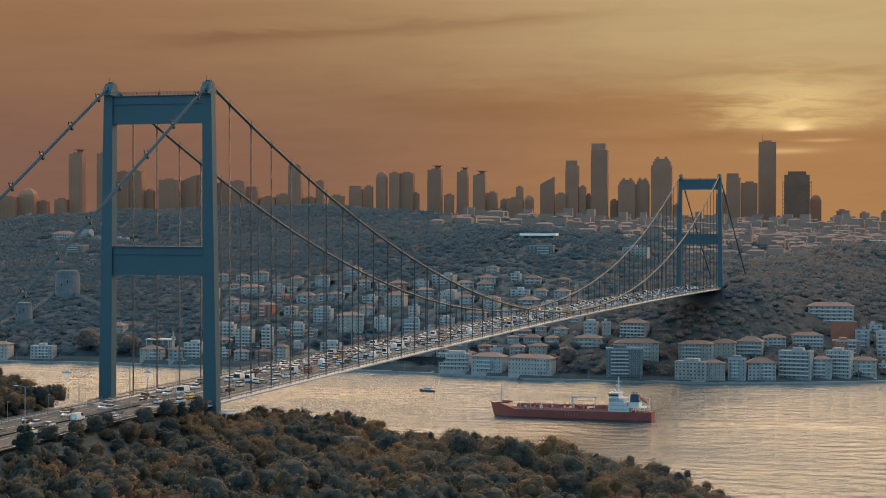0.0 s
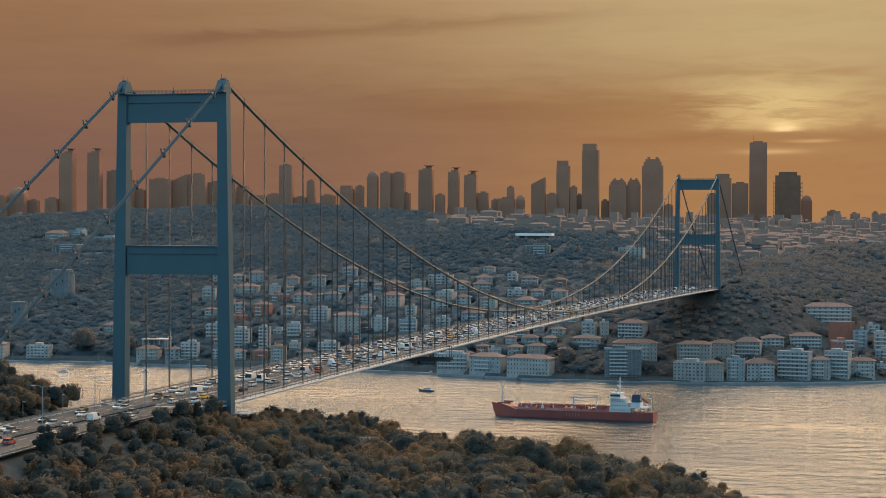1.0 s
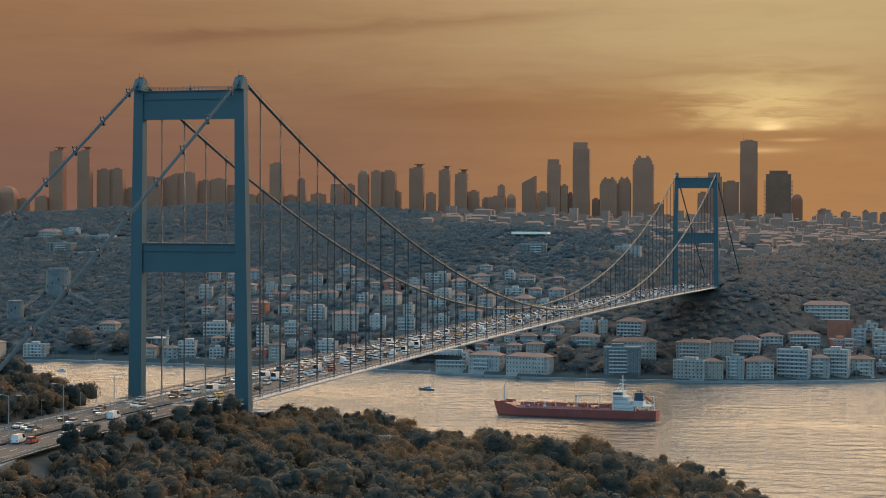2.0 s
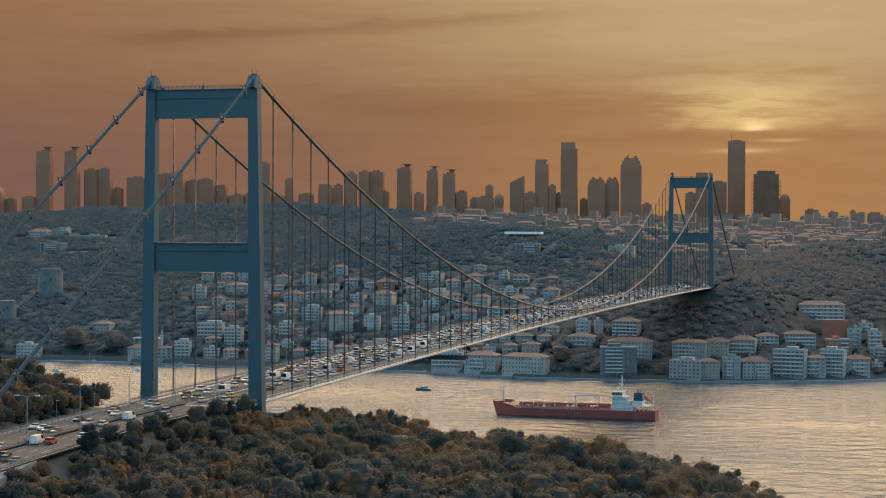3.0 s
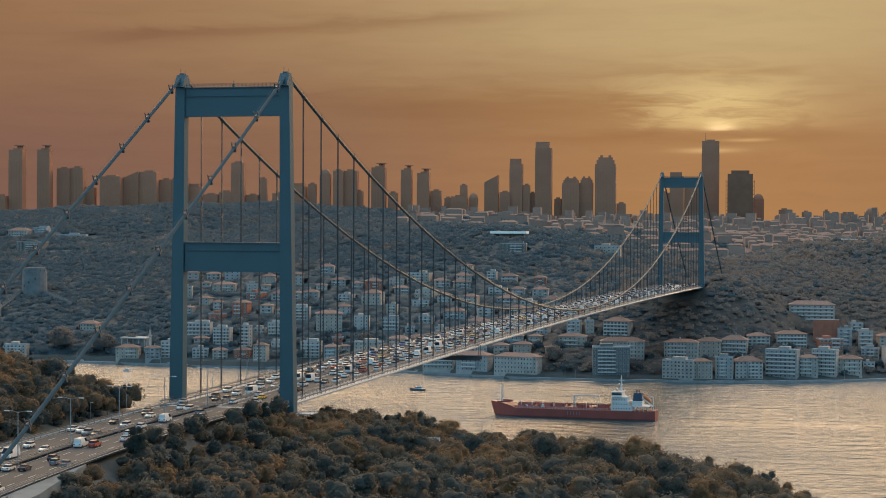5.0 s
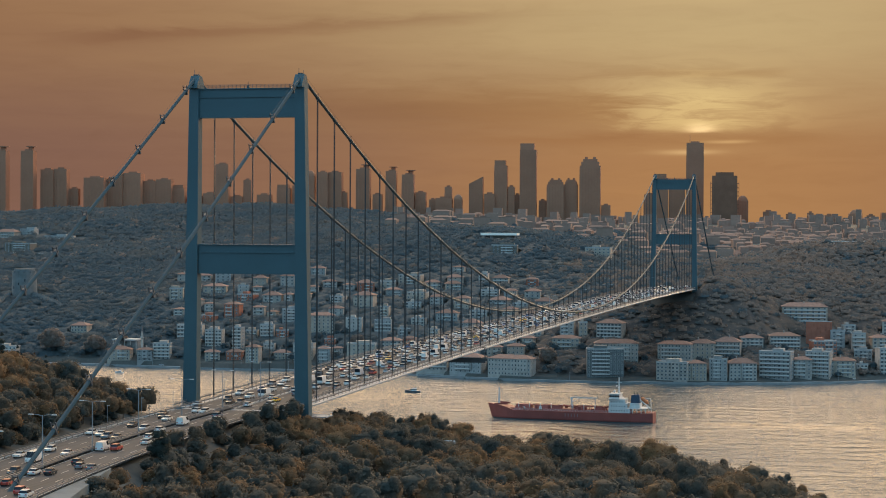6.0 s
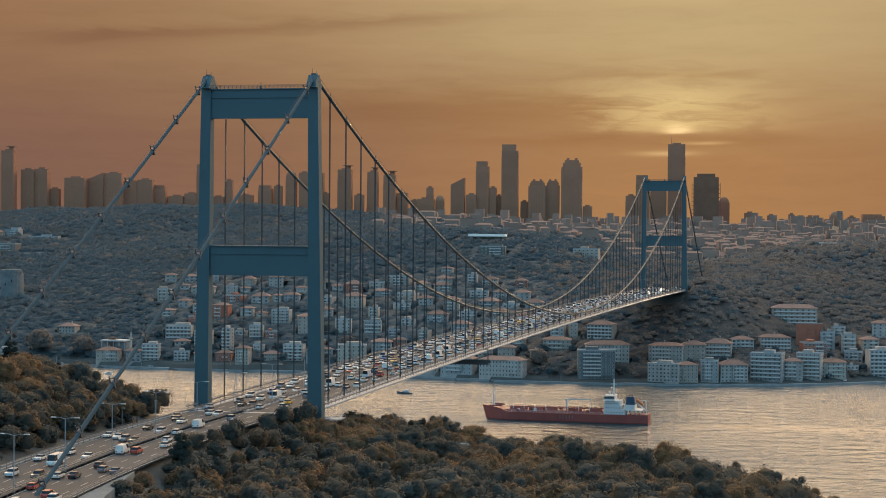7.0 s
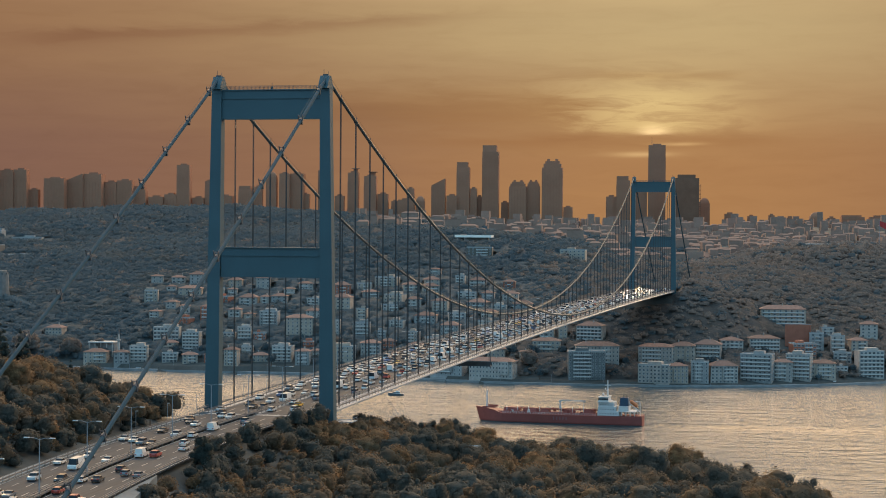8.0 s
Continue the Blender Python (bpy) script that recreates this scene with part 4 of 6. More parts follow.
def house(x, y, w, h, wall="white", roof="hip", depth=None, turn=0.0, balcony=False, detail=True):
    """A house with its front towards -y: walls, roof, a window for each bay and storey, a chimney or a parapet."""
    rng = house_rng
    h = h * 0.84 if x < -100 and y > 940 and h > 9 else h
    d = depth or max(7.0, min(w * 0.75, 14))
    floors = max(1, round(h / 3.1))
    z = float(ground_z(x, y - 1))
    HOUSE_AT.append((x, y, w, d))
    rz = radians(turn)
    told = f"{TOLD[wall]} {floors}-storey house, {'red tiled hip' if roof == 'hip' else 'flat'} roof"
    ob = thing("house", told + (", long balconies" if balcony else ", on the slope"), "house", x, y, z, rz, "houses of the far shore")
    part("wall", Geo().box((0, d / 2, -6), (w, d, h + 6)), WALLS[wall], ob)
    if roof == "hip":
        e, rh = 0.9, min(w, d) * rng.uniform(0.2, 0.3)
        g = Geo()
        r = max(0.0, w / 2 - d / 2)
        k = max(0.0, d / 2 - w / 2)
        lo = [(-w / 2 - e, -e, h), (w / 2 + e, -e, h), (w / 2 + e, d + e, h), (-w / 2 - e, d + e, h)]
        up = [(a, b, h + 0.22) for a, b, c in lo]
        g.add(lo + up + [(-r, d / 2 - k, h + rh), (r, d / 2 + k, h + rh)],
              [(3, 2, 1, 0), (0, 1, 5, 4), (1, 2, 6, 5), (2, 3, 7, 6), (3, 0, 4, 7)] + ([(4, 5, 9, 8), (5, 6, 9), (6, 7, 8, 9), (7, 4, 8)] if r > 0 else [(4, 5, 8), (5, 6, 9, 8), (6, 7, 9), (7, 4, 8, 9)]))
        rf = part("roof", g, M_TILE, ob)
        c = Geo().box((w * rng.uniform(-0.3, 0.3), d * 0.45, h + rh * 0.3), (0.8, 0.8, rh * 0.7 + 1.3))
        part("chimney", c, M_WHITE, rf)
    else:
        g = Geo()
        for a, b, p, q2 in ((0, 0.12, w + 0.3, 0.3), (0, d - 0.12, w + 0.3, 0.3), (-w / 2, d / 2, 0.3, d - 0.5), (w / 2, d / 2, 0.3, d - 0.5)):
            g.box((a, b, h), (p, q2, 0.7))
        g.box((0, d / 2, h), (w - 0.4, d - 0.6, 0.2))
        rf = part("roof", g, M_CONCRETE, ob)
        part("stair_head", Geo().box((w * rng.uniform(-0.15, 0.15), d * 0.62, h), (w * rng.uniform(0.25, 0.6), d * 0.55, 2.6)), WALLS[wall], rf)
    fh = h / floors
    if detail:
        pitch = rng.choice((2.7, 3.0, 3.4) if y < 1050 else (3.8, 4.4))
        n = max(1, int((w - 1.0) / pitch))
        me = rng.choice(WINDOWS[:2] if pitch < 2.8 else WINDOWS)
        # a projecting bay over some of the window columns
        b0, b1 = 0, 0
        if n >= 3 and not balcony and rng.random() < 0.7:
            b0 = rng.randint(0, n - 2)
            b1 = min(n, b0 + rng.randint(1, max(1, n // 2)))
            bx0, bx1 = -w / 2 + w * b0 / n, -w / 2 + w * b1 / n
            bh = h if rng.random() < 0.5 else h - fh
            part("bay", Geo().box(((bx0 + bx1) / 2, -0.6, fh * 0.9), (bx1 - bx0 - 0.1, 1.2, bh - fh * 0.9)).box(((bx0 + bx1) / 2, -0.65, bh - 0.05), (bx1 - bx0 + 0.2, 1.5, 0.2)), WALLS[wall], ob)
        for f in range(floors):
            for i in range(n):
                p = part("window", me, None, ob)
                p.location = (-w / 2 + w * (i + 0.5) / n, -1.22 if b0 <= i < b1 and f >= 1 and (f + 1) * fh <= bh + 0.1 else -0.02, f * fh + fh * 0.27)
        m = max(1, int(d / 4.5)) if y < 1000 else 0
        for f in range(floors):
            for i in range(m):
                p = part("window", me, None, ob)
                p.location, p.rotation_euler = (w / 2 + 0.02, d * (i + 0.5) / m, f * fh + fh * 0.27), (0, 0, math.pi / 2)
    if balcony:
        for f in range(1, floors):
            part("balcony", balcony_geo(w * 0.92, f * fh), M_TRIM, ob)
    else:
        bw, bx = w * rng.uniform(0.3, 0.6), w * rng.uniform(-0.18, 0.18)
        for f in range(1, floors) if w > 8 and floors > 1 and rng.random() < 0.75 else ():
            part("balcony", balcony_geo(bw, f * fh, bx), M_TRIM, ob)
        part("cornice", Geo().box((0, d / 2, h - 0.35), (w + 0.25, d + 0.25, 0.22)), M_TRIM, ob)
    return ob

# houses by the water and up the slope
house(19, 924, 25.3, 14.5, "white", "flat", turn=-8)
house(-35, 927, 29.8, 23.4, "stone", "flat", turn=12)
house(-31, 960, 35.6, 16.8, "white", "hip", turn=12)
house(-46, 1014, 22.3, 14.6, "white", "hip", turn=-8, balcony=True)
house(-83, 1016, 11.7, 13.2, "white", "flat")
house(-69, 1018, 7.3, 13.2, "cream", "flat", turn=18)
house(-78, 984, 23.0, 10.5, "cream", "hip", turn=6)
house(15, 975, 28.1, 15.9, "white", "hip")
house(37, 985, 19.7, 16.0, "cream", "hip", turn=6)
house(56, 1001, 21.3, 13.2, "white", "hip", balcony=True)
house(75, 1021, 18.6, 8.6, "white", "hip", turn=12)
house(39, 928, 15.4, 14.0, "cream", "hip", turn=18)
house(55, 936, 14.1, 17.2, "grey", "flat", turn=6)
house(74, 945, 22.3, 14.1, "white", "hip", turn=18)
house(98, 958, 25.6, 22.4, "grey", "flat", turn=-8, balcony=True)
house(119, 968, 15.6, 15.6, "white", "hip")
house(131, 976, 19.7, 21.1, "white", "flat", turn=-8, balcony=True)
house(151, 988, 20.3, 12.9, "cream", "hip", turn=6)
house(166, 1008, 9.3, 5.6, "white", "flat")
house(114, 1104, 39.4, 16.0, "cream", "hip", turn=6, balcony=True)
house(135, 1027, 19.9, 13.3, "red", "flat", turn=18)
house(102, 1028, 25.3, 11.9, "white", "hip", turn=12, balcony=True)
house(144, 1065, 12.1, 16.5, "grey", "flat", turn=6)
house(153, 1101, 10.9, 8.9, "white", "flat", turn=18)
house(162, 1057, 11.5, 16.8, "white", "flat", turn=6, balcony=True)
house(166, 1033, 14.7, 9.0, "grey", "flat")
house(-183, 937, 26.0, 13.2, "white", "flat", turn=6, balcony=True)
house(-152, 928, 27.6, 13.1, "grey", "hip", turn=-8)
house(-113, 919, 36.9, 13.8, "white", "hip", turn=-8)
house(-152, 961, 10.5, 11.5, "white", "flat", turn=18)
house(-135, 962, 11.9, 12.4, "cream", "hip", turn=6)
house(-117, 963, 14.3, 12.4, "cream", "hip", turn=6)
house(-273, 1196, 22.3, 13.4, "cream", "flat")
house(-234, 1238, 11.3, 7.9, "white", "hip")
house(-182, 1199, 15.4, 9.9, "white", "hip", turn=6, balcony=True)
house(-160, 1142, 11.7, 10.1, "grey", "hip", turn=6)
house(-138, 1138, 14.8, 10.6, "white", "hip", turn=6)
house(-209, 1339, 26.8, 13.1, "timber", "flat", turn=6)
house(-429, 1011, 23.2, 16.5, "white", "flat", turn=12, balcony=True)
house(-459, 1150, 22.4, 11.2, "cream", "hip", turn=12)
house(-397, 988, 15.2, 20.3, "white", "flat", turn=6, balcony=True)
house(-373, 983, 8.6, 25.1, "white", "flat", turn=-8, balcony=True)
house(-387, 1114, 17.4, 10.9, "white", "hip", turn=6)
house(-386, 1073, 11.7, 11.7, "white", "hip", turn=6)
house(-347, 1055, 16.7, 16.7, "grey", "flat", turn=6)
house(-309, 1028, 23.5, 21.5, "cream", "hip", turn=18)
house(-311, 1077, 13.7, 10.5, "white", "hip", turn=12)
house(-411, 1070, 14.9, 16.0, "red", "hip")
house(-356, 1014, 12.3, 15.3, "white", "flat", turn=12, balcony=True)
house(-341, 1013, 11.2, 10.2, "red", "flat", turn=18)
house(-307, 970, 17.3, 16.8, "white", "flat", turn=6, balcony=True)
house(-287, 965, 12.3, 14.7, "grey", "hip", turn=6)
house(-475, 959, 20.1, 11.6, "cream", "hip", turn=12)
house(-927, 1672, 19.6, 13.6, "grey", "flat")
house(-870, 1649, 38.6, 7.4, "grey", "flat", turn=12)
house(-792, 1471, 34.1, 4.8, "grey", "flat", turn=12)
house(-952, 1659, 30.1, 12.8, "cream", "hip", turn=-8)
house(-871, 1536, 37.6, 17.0, "timber", "flat", turn=-8)
house(-119, 1395, 27.2, 15.7, "cream", "flat")
house(-460, 1102, 10.9, 10.9, "white", "hip", turn=-8)
house(-280, 1032, 14.3, 17.8, "white", "flat", turn=12)
house(-293, 1105, 18.6, 16.0, "cream", "hip")
house(-253, 1033, 15.2, 15.2, "grey", "flat", turn=12, balcony=True)
house(-231, 983, 17.2, 14.7, "white", "hip", turn=12)
house(-253, 966, 24.4, 19.5, "cream", "flat", turn=12)
house(-245, 1106, 15.9, 9.5, "white", "flat", turn=18)
house(-227, 1124, 13.3, 10.7, "white", "hip", turn=12)
house(-202, 1064, 19.5, 11.3, "grey", "hip", turn=6)
house(-174, 1072, 15.4, 10.3, "white", "flat", turn=18)
house(-222, 1173, 16.4, 8.2, "cream", "hip", turn=18)
house(-628, 953, 20.6, 15.4, "cream", "hip", turn=6)
house(-658, 950, 25.8, 18.6, "white", "flat")
house(-585, 958, 20.5, 13.3, "white", "flat", turn=12)
house(-547, 1030, 15.9, 10.6, "cream", "hip")
house(-437, 965, 15.1, 17.1, "white", "flat", turn=12, balcony=True)
house(-449, 956, 13.0, 12.0, "grey", "hip", turn=18)
house(-348, 954, 11.8, 16.7, "cream", "hip")
house(-467, 1077, 10.8, 8.1, "white", "hip", turn=-8)
house(-429, 1150, 11.1, 11.1, "white", "flat", turn=18)
house(-372, 1210, 14.3, 11.4, "grey", "hip", turn=12)
house(190, 1015, 21.0, 22.4, "white", "flat", turn=18, balcony=True)
house(211, 1031, 18.8, 16.4, "cream", "hip", turn=-8)
house(188, 1106, 14.8, 14.8, "white", "hip")
house(180, 1067, 14.5, 12.0, "cream", "hip", turn=18)
house(-219, 1001, 11.8, 7.3, "red", "hip", turn=15)
house(-110, 1013, 10.3, 10.0, "white", "hip", turn=-10)
house(-418, 993, 13.5, 6.4, "cream", "hip", turn=20)
house(-326, 969, 13.1, 6.0, "cream", "hip", turn=15)
house(-119, 1052, 9.5, 13.6, "red", "hip", turn=15)
house(-201, 1012, 9.5, 13.0, "cream", "flat", turn=-10)
house(-387, 960, 12.9, 9.7, "cream", "hip", turn=20)
house(-421, 1175, 13.0, 11.6, "cream", "hip", turn=8)
house(-113, 993, 10.1, 7.2, "cream", "hip", turn=-10)
house(-142, 1045, 15.1, 9.9, "cream", "flat", turn=-10)
house(-345, 1166, 13.7, 7.9, "white", "hip", turn=20)
house(-204, 969, 8.9, 8.4, "grey", "hip", turn=8)
house(-439, 1085, 9.2, 12.0, "white", "hip", turn=20)
house(-358, 1120, 14.7, 9.9, "grey", "hip", turn=8)
house(-389, 1166, 13.5, 15.2, "white", "hip", turn=15)
house(-490, 1127, 12.9, 16.4, "cream", "flat", turn=15)
house(-306, 1158, 16.3, 13.4, "red", "hip", turn=20)
house(-356, 1146, 10.5, 9.2, "white", "hip", turn=15)
house(-276, 1152, 15.3, 8.1, "grey", "hip", turn=20)
house(-265, 1077, 9.3, 13.7, "cream", "flat", turn=0)
house(-324, 1161, 10.4, 7.5, "white", "hip", turn=20)
house(-130, 1024, 8.7, 6.9, "grey", "hip", turn=0)
house(-243, 1178, 15.2, 10.3, "cream", "hip", turn=20)
house(-120, 1104, 17.0, 6.9, "grey", "hip", turn=8)
house(-279, 982, 9.1, 6.4, "white", "hip", turn=20)
house(-232, 1024, 8.3, 9.8, "grey", "flat", turn=20)
house(-198, 1105, 14.4, 14.3, "cream", "hip", turn=0)
house(-226, 1053, 12.5, 9.6, "white", "flat", turn=0)
house(-469, 1199, 15.4, 14.7, "grey", "hip", turn=20)
house(-147, 994, 9.3, 8.2, "white", "hip", turn=8)
house(-142, 1102, 14.0, 6.3, "white", "flat", turn=0)
house(-323, 1116, 13.3, 7.9, "white", "flat", turn=-10)
house(-166, 1116, 17.5, 6.4, "grey", "hip", turn=-10)
house(-172, 1029, 16.5, 12.4, "grey", "hip", turn=0)
house(-372, 1018, 10.7, 6.2, "cream", "flat", turn=8)
house(-516, 1209, 12.0, 12.2, "white", "hip", turn=20)
house(-144, 1015, 15.2, 6.5, "red", "hip", turn=15)
house(-150, 1195, 11.8, 10.9, "red", "hip", turn=8)
house(-290, 1179, 14.8, 11.0, "cream", "flat", turn=15)
house(-179, 1004, 15.2, 7.7, "white", "flat", turn=20)
house(-130, 993, 14.1, 7.6, "grey", "hip", turn=8)
house(-93, 965, 8.0, 7.3, "cream", "hip", turn=15)
house(-226, 1195, 15.7, 10.2, "cream", "hip", turn=15)
house(-181, 1147, 17.7, 9.5, "white", "flat", turn=8)
house(-368, 963, 13.7, 7.5, "red", "hip", turn=8)
house(-292, 999, 9.3, 9.2, "red", "flat", turn=8)
house(-430, 1054, 13.9, 8.3, "red", "flat", turn=-10)
house(-407, 963, 13.3, 8.2, "white", "flat", turn=15)
house(-485, 1168, 9.2, 7.4, "white", "hip", turn=15)
house(-106, 1051, 12.2, 10.0, "white", "hip", turn=-10)
house(-194, 991, 12.8, 6.9, "white", "hip", turn=-10)
house(-415, 1150, 9.1, 7.3, "white", "hip", turn=15)
house(-492, 1206, 13.7, 8.9, "white", "hip", turn=20)
house(-174, 961, 8.1, 7.0, "white", "hip", turn=20)
house(-343, 983, 9.5, 7.5, "white", "flat", turn=8)
house(-147, 1075, 12.6, 8.3, "cream", "hip", turn=-10)
house(-200, 1202, 9.3, 13.1, "white", "flat", turn=0)
house(-168, 977, 9.9, 7.2, "red", "hip", turn=0)
house(-372, 1071, 9.2, 6.4, "cream", "hip", turn=-10)
house(-251, 1138, 18.1, 11.6, "cream", "flat", turn=-10)
house(-416, 1119, 16.4, 9.0, "red", "flat", turn=-10)
house(-372, 1118, 8.9, 10.1, "white", "hip", turn=-10)
# end of houses


# ---- landmarks on the far side ----
def minaret(x, y):
    z = float(ground_z(x, y))
    ob = thing("minaret", "slender white stone minaret with a pointed cap", "minaret", x, y, z)
    part("shaft", Geo().tube([(0, 0, -3), (0, 0, 5), (0, 0, 5.2), (0, 0, 20)], [1.9, 1.9, 1.2, 1.05], 10), M_WHITE, ob)
    part("balcony", Geo().tube([(0, 0, 19.2), (0, 0, 20.2), (0, 0, 21.2)], [1.2, 1.9, 1.9], 10), M_WHITE, ob)
    part("upper_shaft", Geo().tube([(0, 0, 21.2), (0, 0, 26)], 0.85, 10), M_WHITE, ob)
    part("cap", Geo().tube([(0, 0, 26), (0, 0, 31.5)], [1.1, 0.05], 10), M_DARK, ob)


def canopy_hall(x, y, w, d):
    z = float(ground_z(x, y))
    ob = thing("open_hall", "low open hall with a flat white canopy roof by the shore", "hall", x, y, z)
    part("roof", Geo().box((0, d / 2, 13), (w, d, 1.1)), M_TRIM, ob)
    for i in range(5):
        part("column", Geo().tube([(-w / 2 + 1 + (w - 2) * i / 4, 0.8, -4), (-w / 2 + 1 + (w - 2) * i / 4, 0.8, 13)], 0.5, 8), M_WHITE, ob)
    part("wall", Geo().box((0, d * 0.6, -4), (w * 0.94, d * 0.7, 16.5)), M_GREY, ob)


def castle_tower(x, y, r, h, label):
    z = float(ground_z(x, y))
    ob = thing("castle_tower", label, "castle tower", x, y, z, group="castle towers")
    part("drum", Geo().tube([(0, 0, -8), (0, 0, h * 0.86), (0, 0, h * 0.87), (0, 0, h)], [r * 1.05, r, r * 0.86, r * 0.85], 20), M_STONE, ob)
    for k in range(14):
        a = 2 * math.pi * k / 14
        part("merlon", Geo().box((r * 0.94 * math.cos(a), r * 0.94 * math.sin(a), h * 0.86), (r * 0.28, 0.9, 2.2), rz=a + math.pi / 2), M_STONE, ob)
    for k in range(3):
        a = -math.pi / 2 + (k - 1) * 0.5
        part("slit", Geo().box((r * 1.0 * math.cos(a), r * 1.0 * math.sin(a), h * (0.35 + 0.12 * k)), (0.9, 0.6, 2.6), rz=a + math.pi / 2), M_GLASS, ob)


def castle_wall(x0, y0, x1, y1, h):
    ob = thing("castle_wall", "long battlemented stone castle wall climbing the hill", "castle wall")
    n = max(2, int(math.hypot(x1 - x0, y1 - y0) / 6))
    for i in range(n):
        ax, ay = x0 + (x1 - x0) * (i + 0.5) / n, y0 + (y1 - y0) * (i + 0.5) / n
        a = math.atan2(y1 - y0, x1 - x0)
        z = float(ground_z(ax, ay))
        p = part("wall_section", Geo().box((ax, ay, z - 5), (math.hypot(x1 - x0, y1 - y0) / n + 0.05, 2.6, h + 5), rz=a), M_STONE, ob)
        part("merlon", Geo().box((ax, ay, z + h), (2.6, 0.8, 1.5), rz=a), M_STONE, p)


def far_pavilion(x, y, z):
    ob = thing("pavilion", "wide flat white roof over a glazed hilltop pavilion", "pavilion", x, y, z)
    part("roof", Geo().box((0, 6, 0), (41, 14, 2.6)), M_ROOFWHITE, ob)
    part("wall", Geo().box((4, 9, -13), (24, 9, 13)), M_TIMBER, ob)
    for i in range(7):
        part("window", Geo().box((-6 + 3.4 * i, 4.45, -11), (2.2, 0.14, 7)), M_GLASS, ob)
    for i in (-18, -10, 18):
        part("column", Geo().box((i, 2, -22), (0.8, 0.8, 22)), M_CONCRETE, ob)


minaret(-453, 960)
canopy_hall(-478, 978, 24, 14)
far_pavilion(-235, 1431, 108.5)
castle_tower(-671, 1164, 12.5, 31, "massive round grey stone castle tower on the hillside")
castle_tower(-663, 1062, 8, 20, "smaller round stone castle tower lower on the hillside")
castle_wall(-671 + 12, 1164 - 6, -671 + 70, 1164 - 60, 8)
castle_wall(-671 - 12, 1164 - 6, -663, 1062, 8)

# low town over the far plateau
town = Geo()
town_rng = random.Random(8)
roofs = Geo()
k, blocks = 0, 0
while k < 2600:
    x, y = town_rng.uniform(-3000, 700), town_rng.uniform(1650, 4300)
    if k > 1900:
        x, y = town_rng.uniform(-300, 480), town_rng.uniform(1800, 3300)
    if x < -500 and y < 2900 or abs(math.atan2(x - 220, y + 541)) > 0.52:
        continue
    k += 1
    z, a = float(ground_z(x, y)), radians(town_rng.uniform(-12, 24))
    w, d, h = town_rng.uniform(9, 26), town_rng.uniform(9, 16), town_rng.choice((6, 9, 9, 12, 12, 15, 18) if y < 3200 else (9, 12, 15, 18, 21))
    if y > 3600 and town_rng.random() < 0.10:
        h = town_rng.uniform(24, 38)
    if y < 2150 and blocks < 220:
        blocks += 1
        ob = thing("town_block", "pale low apartment block of the far town", "building", x, y, z, a, "blocks of the far town")
        part("wall", Geo().box((0, 0, -5), (w, d, h + 5)), M_HAZYTOWN, ob)
        part("roof", Geo().box((0, 0, h), (w + 0.5, d + 0.5, 2.2), (0.6, 0.1)) if h < 16 else Geo().box((0, 0, h), (w + 0.4, d + 0.4, 0.5)).box((w * 0.1, 0, h + 0.5), (w * 0.4, d * 0.4, 2.2)), M_HAZYROOF, ob)
        continue
    town.box((x, y, z - 5), (w, d, h + 5), rz=a)
    if h < 16:
        roofs.box((x, y, z + h), (w + 0.4, d + 0.4, 2.2), (0.6, 0.1), rz=a)
    for f in range(int(h / 3)):
        for i in range(int(w / 4)):
            if y < 2600:
                ox, oy = -w / 2 + (i + 0.5) * 4, -d / 2 - 0.05
                roofs_x = x + ox * math.cos(a) - oy * math.sin(a)
                town.box((roofs_x, y + ox * math.sin(a) + oy * math.cos(a), z + f * 3 + 1), (1.5, 0.3, 1.5), rz=a)
thing("far_town", "crowded low town of pale blocks on the plateau", "town", kind="stuff", geo=town, mat=M_HAZYTOWN)
thing("far_roofs", "crowded red tiled roofs of the far town", "roofs", kind="stuff", geo=roofs, mat=M_HAZYROOF)

# ---- street lamps in the median ----
def street_lamp(y):
    ob = thing("street_lamp", "tall grey double-armed street lamp in the central reservation", "street lamp", road_x(y), y, deck_z(y), group="street lamps")
    part("base", Geo().box((0, 0, 0), (0.5, 0.5, 0.9)), M_CONCRETE, ob)
    part("pole", Geo().tube([(0, 0, 0.5), (0, 0, 12.2)], [0.15, 0.09], 8), M_GIRDER, ob)
    for s in (-1, 1):
        part("arm", Geo().tube([(0, 0, 12.0), (s * 1.2, 0, 12.35), (s * 2.4, 0, 12.4)], 0.06, 6), M_GIRDER, ob)
        part("lamp_head", Geo().box((s * 2.9, 0, 12.3), (1.3, 0.4, 0.2), (0.85, 0.6)), M_LAMPS, ob)


for i in range(9):
    street_lamp(-222 + 33.5 * i)
for i in range(10):
    ob = street_lamp(75 + 107 * i)

# small marker lamps on the walkway
for i in range(6):
    lz = thing("walkway_lamp", "short grey lamp post beside the walkway", "lamp post", -19.0, -62 + 24 * i - (4 if i > 2 else 0), deck_z(0), group="walkway lamps")
    part("pole", Geo().tube([(0, 0, 0), (0, 0, 5)], 0.07, 6), M_GIRDER, lz)
    part("lamp_head", Geo().box((0.3, 0, 4.9), (0.8, 0.25, 0.14)), M_LAMPS, lz)

